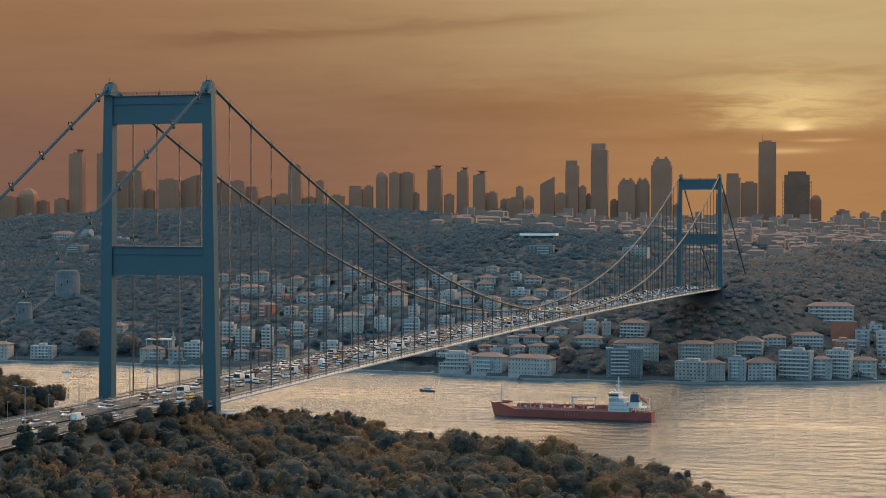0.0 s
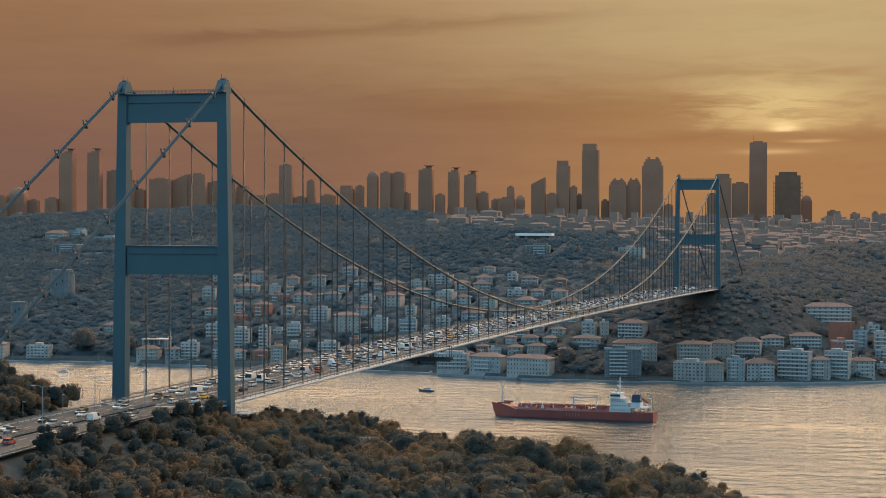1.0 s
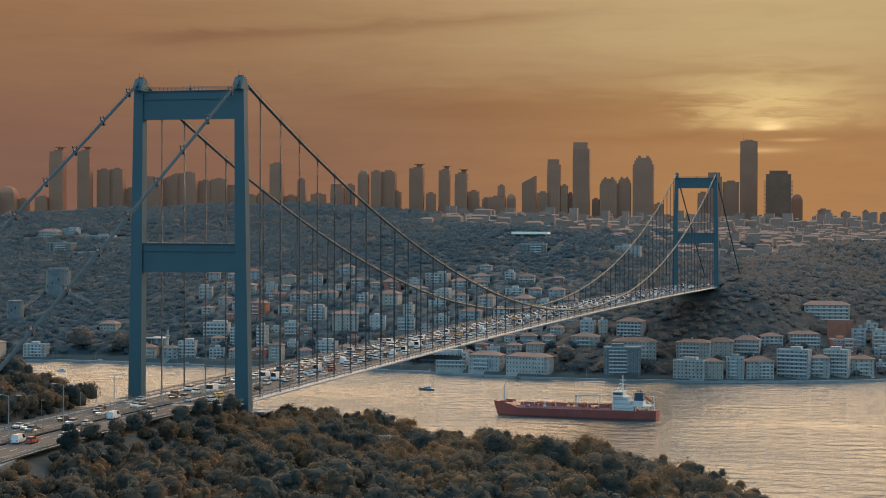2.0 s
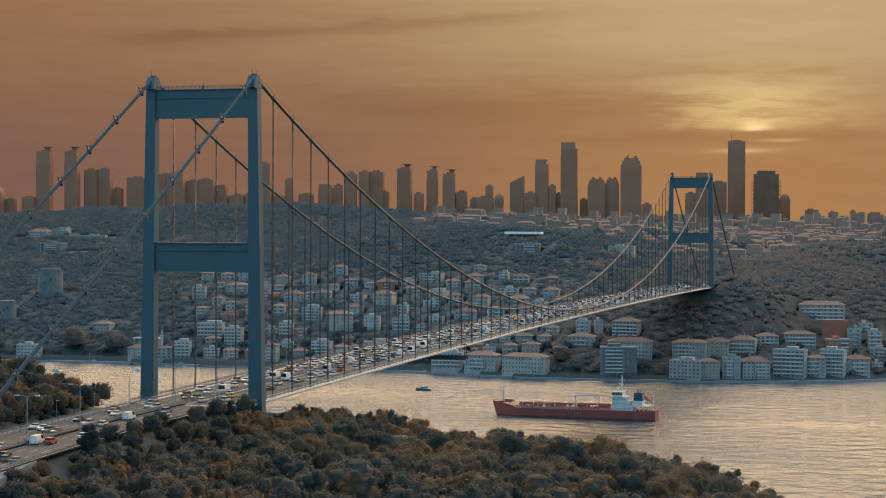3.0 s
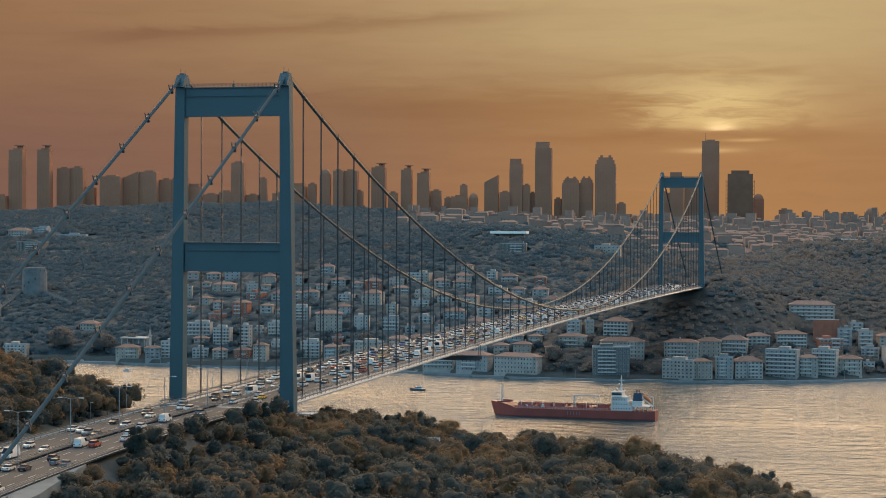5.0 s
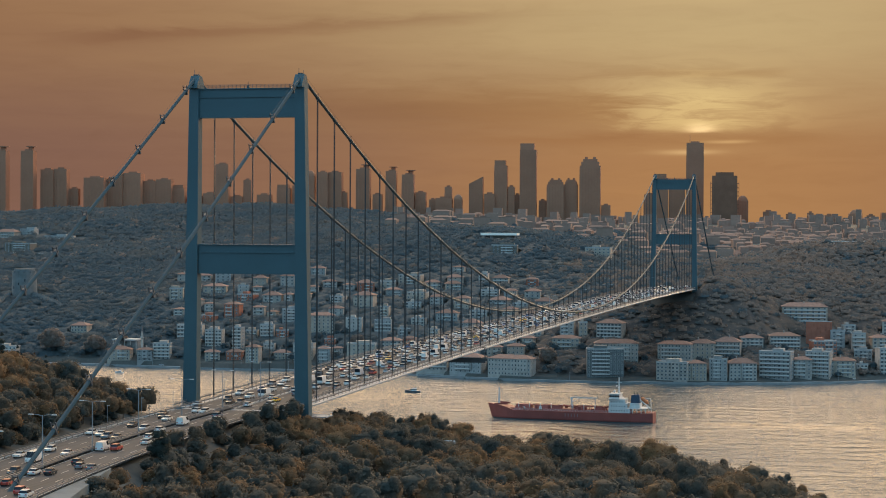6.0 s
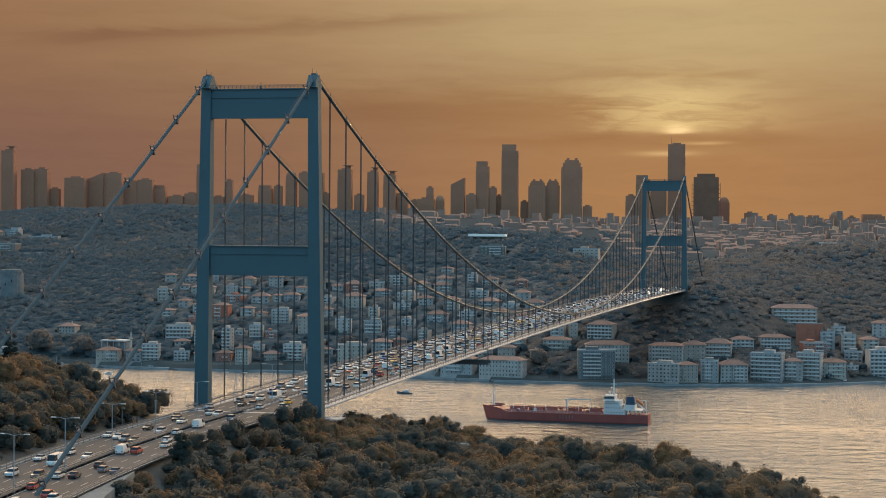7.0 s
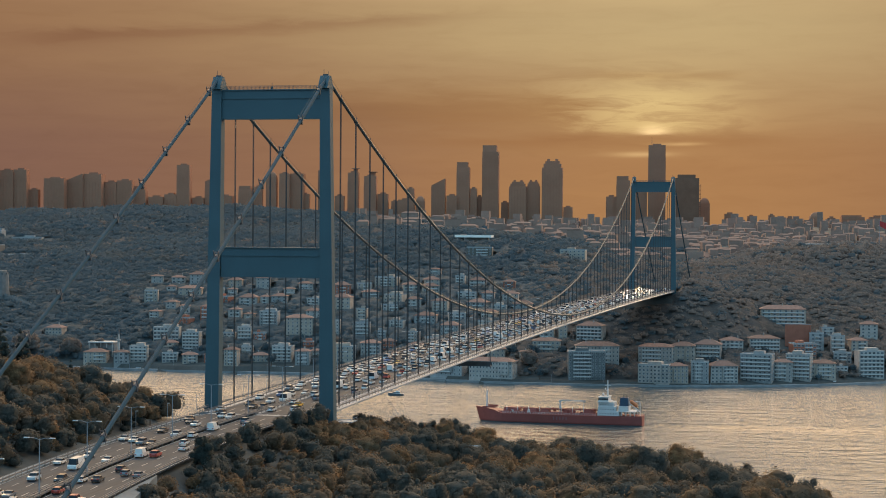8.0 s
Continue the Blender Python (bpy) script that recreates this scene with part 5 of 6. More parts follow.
# ---- traffic, standing as it was ----
def car_parts(kind):
    """Meshes of one kind of car, nose towards -y: body, glass, wheels, lamps."""
    L, W, hb, ht, cab0, cab1, c0, c1 = {"sedan": (4.5, 1.78, 0.95, 1.45, -0.85, 1.55, -0.2, 0.95), "hatch": (4.0, 1.74, 0.98, 1.5, -0.9, 1.85, -0.25, 1.65),
                                        "suv": (4.5, 1.88, 1.1, 1.72, -0.95, 2.05, -0.4, 1.85), "van": (5.3, 2.0, 1.25, 2.3, -2.1, 2.55, -1.35, 2.5), "minibus": (6.6, 2.1, 1.3, 2.7, -2.9, 3.2, -2.4, 3.15)}[kind]
    h = L / 2
    body = Geo()
    side = [(-h, 0.35), (-h, 0.7), (-h + 0.12, hb - 0.12), (cab0, hb), (cab1, hb), (h - 0.1, hb - 0.03), (h, 0.75), (h, 0.35)]
    n = len(side)
    for x0, x1 in ((-W / 2, W / 2),):
        body.prism(side, x0, x1)
    # roof on slanted pillars
    r = W / 2 - 0.22
    body.add([(-r, c0, ht), (r, c0, ht), (r, c1, ht), (-r, c1, ht), (-r, c0, ht - 0.09), (r, c0, ht - 0.09), (r, c1, ht - 0.09), (-r, c1, ht - 0.09)],
             [(0, 1, 2, 3), (7, 6, 5, 4), (0, 4, 5, 1), (1, 5, 6, 2), (2, 6, 7, 3), (3, 7, 4, 0)])
    glass = Geo()
    q = W / 2 - 0.06
    glass.add([(-q, cab0, hb), (q, cab0, hb), (q, cab1, hb), (-q, cab1, hb), (-r, c0, ht - 0.09), (r, c0, ht - 0.09), (r, c1, ht - 0.09), (-r, c1, ht - 0.09)],
              [(0, 1, 5, 4), (1, 2, 6, 5), (2, 3, 7, 6), (3, 0, 4, 7)])
    if kind in ("van", "minibus"):
        # panelled sides behind the cab
        for s in (-1, 1):
            body.add([(s * W / 2, cab0 + 1.5, hb), (s * W / 2, cab1, hb), (s * (r + 0.02), c1, ht), (s * (r + 0.02), c0 + 1.2, ht)], [(0, 1, 2, 3)])
        if kind == "van":
            body.add([(-q, cab1 + 0.01, hb), (q, cab1 + 0.01, hb), (r, c1 + 0.01, ht), (-r, c1 + 0.01, ht)], [(0, 1, 2, 3)])
    wheel = Geo().tube([(-0.11, 0, 0), (0.11, 0, 0)], 0.33, 12)
    lamp = Geo().box((0, 0, 0), (0.42, 0.1, 0.18))
    wb = L * 0.3
    spots = [(s * (W / 2 - 0.08), y, 0.33) for s in (-1, 1) for y in (-wb, wb)]
    lamps = [(s * (W / 2 - 0.3), -h - 0.01, 0.62, 0) for s in (-1, 1)] + [(s * (W / 2 - 0.28), h + 0.01, 0.75, 1) for s in (-1, 1)]
    return body, glass, wheel, lamp, spots, lamps


CAR_KINDS = {}
for kind in ("sedan", "hatch", "suv", "van", "minibus"):
    body, glass, wheel, lamp, spots, lamps = car_parts(kind)
    CAR_KINDS[kind] = ({}, body, glass.mesh("window", M_GLASS), wheel.mesh("wheel", M_RUBBER), lamp.mesh("headlight", M_LAMPS), lamp.mesh("tail_light", M_REDLENS), spots, lamps)


def car(kind, paint_mat, colour, x, y, away):
    """One vehicle in its lane; away: it drives off over the bridge."""
    bodies, body, glass, wheel, head, tail, spots, lamps = CAR_KINDS[kind]
    if colour not in bodies:
        bodies[colour] = body.mesh("body", paint_mat)
    told = {"sedan": "saloon car", "hatch": "small hatchback car", "suv": "tall estate car", "van": "panel van", "minibus": "minibus"}[kind]
    ob = thing("car" if kind not in ("van", "minibus") else kind, f"{colour} {told} in a lane of the busy bridge road", "car" if kind not in ("van", "minibus") else kind, x + road_x(y), y, deck_z(y) + 0.06, (math.pi if away else 0) - 0.0008 * (min(y, -20.0) + 20), "bridge traffic")
    part("body", bodies[colour], None, ob)
    part("window", glass, None, ob)
    for p in spots if y < 130 else ():
        part("wheel", wheel, None, ob).location = p
    if y < 60:
        for a, b, c, t in lamps:
            part("tail_light" if t else "headlight", tail if t else head, None, ob).location = (a, b, c)


def far_traffic(items):
    """The distant queue over the far half of the bridge, too small to pick apart."""
    mats = [m for m, _ in CAR_PAINTS] + [M_TAXI, M_GLASS]
    v, f, mi = [], [], []
    for kind, slot, x, y, away in items:
        _, body, glass, *rest = CAR_KINDS[kind]
        for geo, s in ((body, slot), (FAR_GLASS[kind], 7)):
            o = len(v)
            sg = -1 if away else 1
            v += [(x + sg * a, y + sg * b, deck_z(y) + 0.06 + c) for a, b, c in geo.v]
            f += [tuple(i + o for i in face) for face in geo.f]
            mi += [s] * len(geo.f)
    me = bpy.data.meshes.new("far_traffic")
    me.from_pydata(v, [], f)
    for m in mats:
        me.materials.append(m)
    me.polygons.foreach_set("material_index", mi)
    me.update()
    tagged(new("far_traffic", me), "long queue of mostly white cars on the far half", "traffic", "", "stuff")


FAR_GLASS = {k: car_parts(k)[1] for k in CAR_KINDS}
traffic = random.Random(21)
queue = []
for lane in LANES:
    y = -235 + traffic.uniform(0, 16)
    while y < SPAN + 25:
        roll = traffic.random()
        kind = "sedan" if roll < 0.36 else "hatch" if roll < 0.62 else "suv" if roll < 0.92 else "van" if roll < 0.98 else "minibus"
        slot = traffic.choices(range(6), (38, 17, 16, 20, 3, 6))[0]
        if kind in ("van", "minibus"):
            slot = 0 if traffic.random() < 0.8 else 1
        pm, colour = CAR_PAINTS[slot]
        if kind == "sedan" and traffic.random() < 0.045:
            pm, colour, slot = M_TAXI, "yellow", 6
        x = lane + traffic.uniform(-0.35, 0.35)
        if y < 300:
            car(kind, pm, colour, x, y, lane > 0)
        else:
            queue.append((kind, slot, x, y, lane > 0))
        dense = float(sstep(y, -110, 150))
        gap = traffic.uniform(15, 54) * (1 - dense) + traffic.uniform(7.0, 19 - 6 * float(sstep(y, 300, 700))) * dense
        y += gap * (1.0 if lane < 0 else 1.12) + (3 if kind == "minibus" else 0)
far_traffic(queue)

# ---- hut in the near wood ----
hut = thing("hut", "small pale blue hut with a low roof among the trees", "hut", 60.5, 16, 47.2, radians(20))
part("wall", Geo().box((0, 0, -9), (5.0, 3.8, 11.9)), M_HUT, hut)
part("roof", Geo().prism([(-2.2, 2.9), (2.2, 2.9), (0, 3.9)], -2.8, 2.8), M_CONCRETE, hut)
part("door", Geo().box((1.0, -1.95, 0.2), (0.9, 0.1, 2.0)), M_GLASS, hut)

for bx, by in ((61.8, 10.0), (58.2, 9.6), (64.6, 11.0), (55.0, 11.5), (60.0, 8.2), (63.4, 8.6), (57.0, 13.4)):
    ob = thing("bush", "low scrubby bush in front of the hut", "bush", bx, by, float(ground_z(bx, by)), bx, "verge bushes")
    ob.scale = (1.3, 1.3, 1.25)
    part("foliage", bpy.data.meshes["foliage"], None, ob)

# brick-red terrace wall below the large hillside house
tw = thing("retaining_wall", "brick-red terrace wall with ribs below a large house", "wall", 128, 1069, 26.4, radians(6))
part("wall", Geo().box((0, 0, -8), (22, 2.0, 19.1)), M_PINK, tw)
for i in range(6):
    part("rib", Geo().box((-9.5 + 3.8 * i, -1.2, -8), (0.8, 0.6, 18.1)), M_PINK, tw)
part("coping", Geo().box((0, 0, 11.1), (22.6, 2.5, 0.4)), M_CONCRETE, tw)

# ---- on the crest of the far hill ----
villa = thing("villa", "long low flat-roofed villa on the wooded hilltop", "house", 142, 1423, 101, radians(6))
part("wall", Geo().box((0, 5, -8), (30, 10, 11.2)), M_GREY, villa)
part("roof", Geo().box((0, 4.5, 3.2), (34, 13, 0.7)), M_TRIM, villa)
part("terrace", Geo().box((0, -3, -0.6), (36, 6, 0.6)), M_CONCRETE, villa)
for i in range(8):
    part("window", Geo().box((-12.6 + 3.6 * i, -0.04, 0.6), (2.6, 0.16, 2.0)), M_GLASS, villa)
pole = thing("flagpole", "tall thin flagpole flying a plain red flag", "flagpole", 200, 1448, 105)
part("mast", Geo().tube([(0, 0, -4), (0, 0, 25)], [0.3, 0.14], 6), M_GIRDER, pole)
cloth = Geo()
for i in range(7):
    cloth.v += [(1.4 * i, 0.35 * math.sin(i * 1.3), 24.5 - 0.5 * i), (1.4 * i, 0.35 * math.sin(i * 1.3 + 0.5), 19.0 - 0.75 * i)]
cloth.f = [(2 * i, 2 * i + 1, 2 * i + 3, 2 * i + 2) for i in range(6)]
part("flag", cloth, M_FLAG, pole, "plain red cloth flag")

# ---- tanker and boats ----
def tanker(x, y):
    ob = thing("tanker", "red-hulled tanker ship with a white deckhouse on the strait", "ship", x, y, WATER, radians(-1.5))
    L = 54.5
    hull = Geo()
    st = []
    # hull sections from stern (+x) to bow (-x): half width and deck height
    for k in range(25):
        u = k / 24
        xx = L - 2 * L * u
        bw = 8.6 * min(1.0, 0.72 + u * 2.2) * (1 - max(0.0, (u - 0.80) / 0.2) ** 2.0 * 0.97)
        dz = 6.0 + 0.5 * max(0.0, (0.12 - u) / 0.12) + 2.6 * sstep(u, 0.84, 0.9) + 0.9 * sstep(u, 0.9, 1.0)
        rake = 3.6 * max(0.0, (u - 0.85) / 0.15)
        st.append((xx, bw, float(dz), rake))
    for xx, bw, dz, rake in st:
        hull.v += [(xx + rake, -bw * 0.8, -3), (xx + rake * 0.4, -bw * 0.97, 1.2), (xx - rake * 0.25, -bw, dz), (xx - rake * 0.25, bw, dz), (xx + rake * 0.4, bw * 0.97, 1.2), (xx + rake, bw * 0.8, -3)]
    hull.f = [(i * 6 + k, i * 6 + k + 1, i * 6 + 7 + k, i * 6 + 6 + k) for i in range(24) for k in range(5)] + [(0, 5, 4, 3, 2, 1), tuple(24 * 6 + k for k in range(6))]
    part("hull", hull, M_RED, ob)
    wl_ = Geo()
    for xx, bw, dz, rake in st:
        wl_.v += [(xx + rake * 0.7, -bw * 0.93 - 0.12, -0.6), (xx + rake * 0.55, -bw * 0.955 - 0.12, 0.5)]
    wl_.f = [(2 * i, 2 * i + 1, 2 * i + 3, 2 * i + 2) for i in range(24)]
    part("boot_top", wl_, M_DARK, ob, "dark band along the waterline")
    part("bulwark", Geo().box((-45.5, -5.2, 9.0), (9, 0.2, 1.0), rz=0.35).box((-45.5, 5.2, 9.0), (9, 0.2, 1.0), rz=-0.35), M_RED, ob)
    # deckhouse: stepped white storeys, wheelhouse, wings
    dh = part("deckhouse", Geo().box((33, 0, 6.2), (14, 14, 3.0)).box((32, 0, 9.2), (11.5, 13, 2.8)).box((31.4, 0, 12.0), (10, 12, 2.8)), M_SHIPWHITE, ob)
    wh = part("wheelhouse", Geo().box((29.8, 0, 14.8), (7.5, 15.5, 0.4)).box((29.6, 0, 15.2), (6.5, 11.5, 2.6), (0.94, 0.96)).box((29.6, 0, 17.8), (7.2, 12.4, 0.35)), M_SHIPWHITE, ob)
    for i in range(6):
        part("window", Geo().box((26.9 + 1.08 * i, -5.78, 16.1), (0.85, 0.16, 1.1)), M_GLASS, wh)
    for i in range(7):
        part("window", Geo().box((26.22, -4.6 + 1.5 * i, 16.1), (0.16, 1.2, 1.1)), M_GLASS, wh)
    for z, n, yy in ((7.6, 7, -7.0), (10.4, 6, -6.5), (13.1, 5, -6.0)):
        for i in range(n):
            part("porthole", Geo().tube([(27.8 + 1.7 * i, yy - 0.06, z), (27.8 + 1.7 * i, yy + 0.05, z)], 0.34, 8), M_GLASS, dh)
    part("aft_deck", Geo().box((45, 0, 9.0), (11, 14, 0.35)), M_SHIPWHITE, ob)
    for i in range(4):
        for s in (-1, 1):
            part("deck_post", Geo().box((41.5 + 2.8 * i, s * 6.6, 6.2), (0.5, 0.3, 2.9)), M_SHIPWHITE, ob)
    part("aft_house", Geo().box((42.5, 0, 9.3), (6.5, 9, 3.0)), M_SHIPWHITE, ob)
    fn = part("funnel", Geo().box((42.5, 0, 12.3), (6.0, 5, 5.2), (0.84, 0.9)), M_NAVY, ob, "dark blue funnel")
    for s in (-0.9, 0.9):
        part("exhaust", Geo().tube([(42.5 + s, 0, 17.3), (42.7 + s, 0, 19.2)], 0.4, 8), M_DARK, fn)
    # free-fall boat ramp at the stern
    part("boat_ramp", Geo().tube([(46, -4, 15), (53, -4, 9.2)], 0.25, 6).tube([(46, -6, 15), (53, -6, 9.2)], 0.25, 6).tube([(53, -5, 15.5), (53.3, -5, 6.5)], 0.22, 6).tube([(46, -5, 15.6), (53, -5, 15.6)], 0.22, 6), M_SHIPWHITE, ob)
    part("lifeboat", Geo().tube([(46.5, -5, 16.2), (47.5, -5, 15.6), (50.5, -5, 13.4), (51.6, -5, 12.4)], [0.2, 1.2, 1.2, 0.2], 8), M_ORANGE, ob, "orange lifeboat")
    mast = part("mast", Geo().tube([(31.5, 0, 18), (31.5, 0, 28.5)], [0.65, 0.3], 8).box((31.5, 0, 22.0), (0.5, 7, 0.4)).box((31.5, 0, 25.0), (3.6, 0.6, 0.4)), M_SHIPWHITE, ob)
    part("radar", Geo().box((30, 0, 22.6), (0.4, 4.2, 0.5)), M_SHIPWHITE, mast)
    part("satellite_dome", Geo().tube([(28, 3.5, 18.1), (28, 3.5, 18.9), (28, 3.5, 19.8), (28, 3.5, 20.1)], [0.5, 0.9, 0.6, 0.1], 8), M_SHIPWHITE, ob)
    part("foremast", Geo().tube([(-48, 0, 8.6), (-48, 0, 20)], [0.75, 0.4], 8).box((-48, 0, 17), (0.5, 3.4, 0.4)), M_SHIPWHITE, ob)
    # cargo deck: manifold, hose crane, tank trunks, pipes, catwalk
    cr = part("hose_crane", Geo().tube([(0.5, 0, 6), (0.5, 0, 14.0)], 0.55, 8).box((0.5, 0, 13.6), (1.6, 1.6, 1.2)), M_SHIPWHITE, ob)
    part("boom", Geo().box((8.6, 0, 14.2), (17, 0.6, 0.7)).tube([(0.5, 0, 11), (5, 0, 14.2)], 0.18, 5), M_SHIPWHITE, cr)
    part("boom_rest", Geo().tube([(16, -1, 6), (16, 0, 14.2)], 0.16, 5).tube([(16, 1, 6), (16, 0, 14.2)], 0.16, 5), M_SHIPWHITE, cr)
    part("trunk_deck", Geo().box((-8, 0, 6.0), (66, 12, 1.3), (0.98, 0.85)), M_RED, ob)
    for xx, w, h in ((-31, 11, 2.2), (-19, 9, 1.9), (-9, 6, 1.5), (6, 6, 1.5), (20, 7, 1.8)):
        part("tank_hatch", Geo().box((xx, 0, 7.2), (w, 8, h), (0.9, 0.7)), M_RED, ob)
    for i in range(8):
        part("vent_post", Geo().tube([(-34 + 7.2 * i, -3.5, 7.2), (-34 + 7.2 * i, -3.5, 10.5)], 0.22, 6), M_SHIPWHITE, ob)
    for s in (-2.6, -1.6, 1.6, 2.6):
        part("deck_pipe", Geo().tube([(-36, s, 9.0), (26, s, 9.0)], 0.28, 6), M_RED, ob)
    clutter = random.Random(3)
    for i in range(16):
        xx, yy = clutter.uniform(-36, 24), clutter.choice((-6.4, -5.2, -4.4, 4.6))
        part("deck_box", Geo().box((xx, yy, 6.8), (clutter.uniform(0.8, 2.6), 1.2, clutter.uniform(0.8, 2.4)), (0.9, 0.9)), clutter.choice((M_RED, M_DARK, M_RED, M_SHIPWHITE)), ob)
    for i in range(7):
        part("pipe_bridge", Geo().box((-32 + 9 * i, 0, 9.3), (0.4, 9.5, 0.35)).box((-32 + 9 * i, -4.6, 7.0), (0.35, 0.3, 2.4)), M_RED, ob)
    for i in range(5):
        part("fender", Geo().tube([(-2 + 2.0 * i, -8.75, 2.8), (-2 + 2.0 * i, -8.75, 4.8)], 0.14, 6), M_GIRDER, ob)
    rail = Geo()
    for i in range(34):
        rail.tube([(-36 + 1.85 * i, -8.3, 6), (-36 + 1.85 * i, -8.3, 7.2)], 0.05, 4)
    rail.tube([(-36, -8.3, 7.2), (26, -8.3, 7.2)], 0.05, 4).tube([(-36, -8.3, 6.6), (26, -8.3, 6.6)], 0.04, 4)
    tagged(part("railing", rail, M_SHIPWHITE, ob), kind="stuff")


tanker(-10.0, 631.0)


def motor_boat(x, y, s, rz, label, hull=M_SHIPWHITE):
    ob = thing("motor_boat", label, "boat", x, y, WATER, radians(rz), group="small boats")
    ob.scale = (s, s, s)
    g = Geo()
    for k in range(9):
        u = k / 8
        xx, bw = 5 - 10 * u, 1.6 * (1 - max(0.0, (u - 0.45) / 0.55) ** 2.2)
        dz = 1.1 + 0.7 * u * u
        g.v += [(xx, -bw * 0.6, -0.4), (xx, -bw, dz), (xx, bw, dz), (xx, bw * 0.6, -0.4)]
    g.f = [(i * 4 + k, i * 4 + k + 1, i * 4 + 5 + k, i * 4 + 4 + k) for i in range(8) for k in range(3)] + [(0, 3, 2, 1), (32, 33, 34, 35)]
    part("hull", g, hull, ob)
    part("cabin", Geo().box((0.6, 0, 1.1), (4.6, 2.2, 1.2), (0.75, 0.85)), M_SHIPWHITE, ob)
    part("windscreen", Geo().box((0.5, 0, 1.75), (4.4, 2.24, 0.35), (0.93, 0.95)), M_GLASS, ob)
    part("flybridge", Geo().box((1.2, 0, 2.3), (2.4, 1.7, 0.5), (0.9, 0.9)), M_SHIPWHITE, ob)
    part("radar_arch", Geo().tube([(2.2, -0.8, 2.6), (2.4, -0.6, 3.5), (2.4, 0.6, 3.5), (2.2, 0.8, 2.6)], 0.09, 5), M_SHIPWHITE, ob)


motor_boat(-159, 788, 1.2, 8, "motor cruiser on the strait, backlit shade put into its hull colour", M_BACKLITHULL)
motor_boat(159, 986, 1.0, -5, "white motor yacht moored near the shore")
motor_boat(-505, 860, 0.9, 10, "small white boat near the far quay")
motor_boat(-587, 878, 1.3, 0, "white excursion boat near the far quay")
motor_boat(-442, 887, 0.8, -4, "small white boat near the far quay")
motor_boat(184, 1018, 1.0, 4, "white motor yacht moored near the shore")

# ---- wake: low ridges of water fanning out behind the tanker ----
def wake():
    g = Geo()
    rng = random.Random(3)
    for k in range(5):
        off, n = (k - 2) * 5.0, 60
        for i in range(n):
            u = i / (n - 1)
            x = 52 + 620 * u
            y = 633 + 0.012 * 620 * u + off * (0.5 + 2.2 * u) + rng.uniform(-0.6, 0.6)
            h = 0.13 * (1 - 0.6 * u) * rng.uniform(0.5, 1.0)
            g.v += [(x, y - 1.3 - 1.5 * u, WATER - 0.05), (x, y, WATER + h), (x, y + 1.3 + 1.5 * u, WATER - 0.05)]
        b = k * n * 3
        g.f += [(b + 3 * i + j, b + 3 * i + 3 + j, b + 3 * i + 4 + j, b + 3 * i + 1 + j) for i in range(n - 1) for j in (0, 1)]
    thing("wake", "long low wake ridges trailing behind the tanker", "wake", kind="stuff", geo=g, mat=M_WATER, smooth=True)


wake()

# ---- the shore road on the far bank: parked cars, small lamps, trees by the quay ----
quay_rng = random.Random(31)
for i in range(20):
    x = -640 + 23 * i + quay_rng.uniform(-4, 4)
    if -180 < x:
        continue
    y = float(shore(x)) + quay_rng.choice((5.0, 8.5))
    kind, (pm, colour) = quay_rng.choice(("sedan", "hatch", "suv", "van")), quay_rng.choice(CAR_PAINTS)
    bodies, body, glass, wheel, head, tail, spots, lamps = CAR_KINDS[kind]
    if colour not in bodies:
        bodies[colour] = body.mesh("body", pm)
    ob = thing("car" if kind != "van" else "van", f"{colour} parked {'car' if kind != 'van' else 'van'} on the road along the far quay", "car" if kind != "van" else "van", x, y, WATER + 1.6, math.pi / 2, "cars along the quay")
    part("body", bodies[colour], None, ob)
    part("window", glass, None, ob)
    for p in spots:
        part("wheel", wheel, None, ob).location = p
for i in range(20):
    x = -650 + 42 * i
    ob = thing("quay_lamp", "small grey lamp post on the far quay", "lamp post", x, float(shore(x)) + 2.2, WATER + 1.6, 0, "quay lamps")
    part("pole", Geo().tube([(0, 0, 0), (0, 0, 6.5)], [0.14, 0.09], 6), M_GIRDER, ob)
    part("lamp_head", Geo().box((0, 0.5, 6.4), (0.35, 1.3, 0.2)), M_LAMPS, ob)
shore_crowns = [leaf_crown(quay_rng, 4.4, 9.5, 420, 0.45, 7).mesh("crown", M_HAZYLEAF) for q in range(4)]
shore_trunk = trunk_geo(quay_rng, 9, 0.3).mesh("trunk", M_BARK)
done = 0
while done < 85:
    x = quay_rng.uniform(-680, 230)
    y = float(shore(x)) + quay_rng.uniform(9, 75)
    if any(abs(x - hx) < w / 2 + 2.5 and hy - 6 < y < hy + d + 2 for hx, hy, w, d in HOUSE_AT):
        continue
    done += 1
    s = quay_rng.uniform(0.7, 1.25)
    ob = thing("tree", "leafy tree between houses on the far shore", "tree", x, y, float(ground_z(x, y)), quay_rng.uniform(0, 6.28), "trees of the far shore")
    ob.scale = (s, s, s)
    part("trunk", shore_trunk, None, ob)
    part("crown", quay_rng.choice(shore_crowns), None, ob)

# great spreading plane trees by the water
plane_trunk, plane_crown = trunk_geo(quay_rng, 18, 0.7).mesh("trunk", M_BARK), leaf_crown(quay_rng, 14.0, 23, 3000, 0.8, 22).mesh("crown", M_HAZYRUSSET)
for x, y, s in ((-549, 979, 1.0), (-507, 979, 0.75), (-265, 996, 0.55), (-85, 943, 0.7), (-483, 987, 0.6)):
    ob = thing("plane_tree", "great spreading russet plane tree on the far quay", "tree", x, y, float(ground_z(x, y)), x, "trees of the far shore")
    ob.scale = (s, s, s)
    part("trunk", plane_trunk, None, ob)
    part("crown", plane_crown, None, ob)

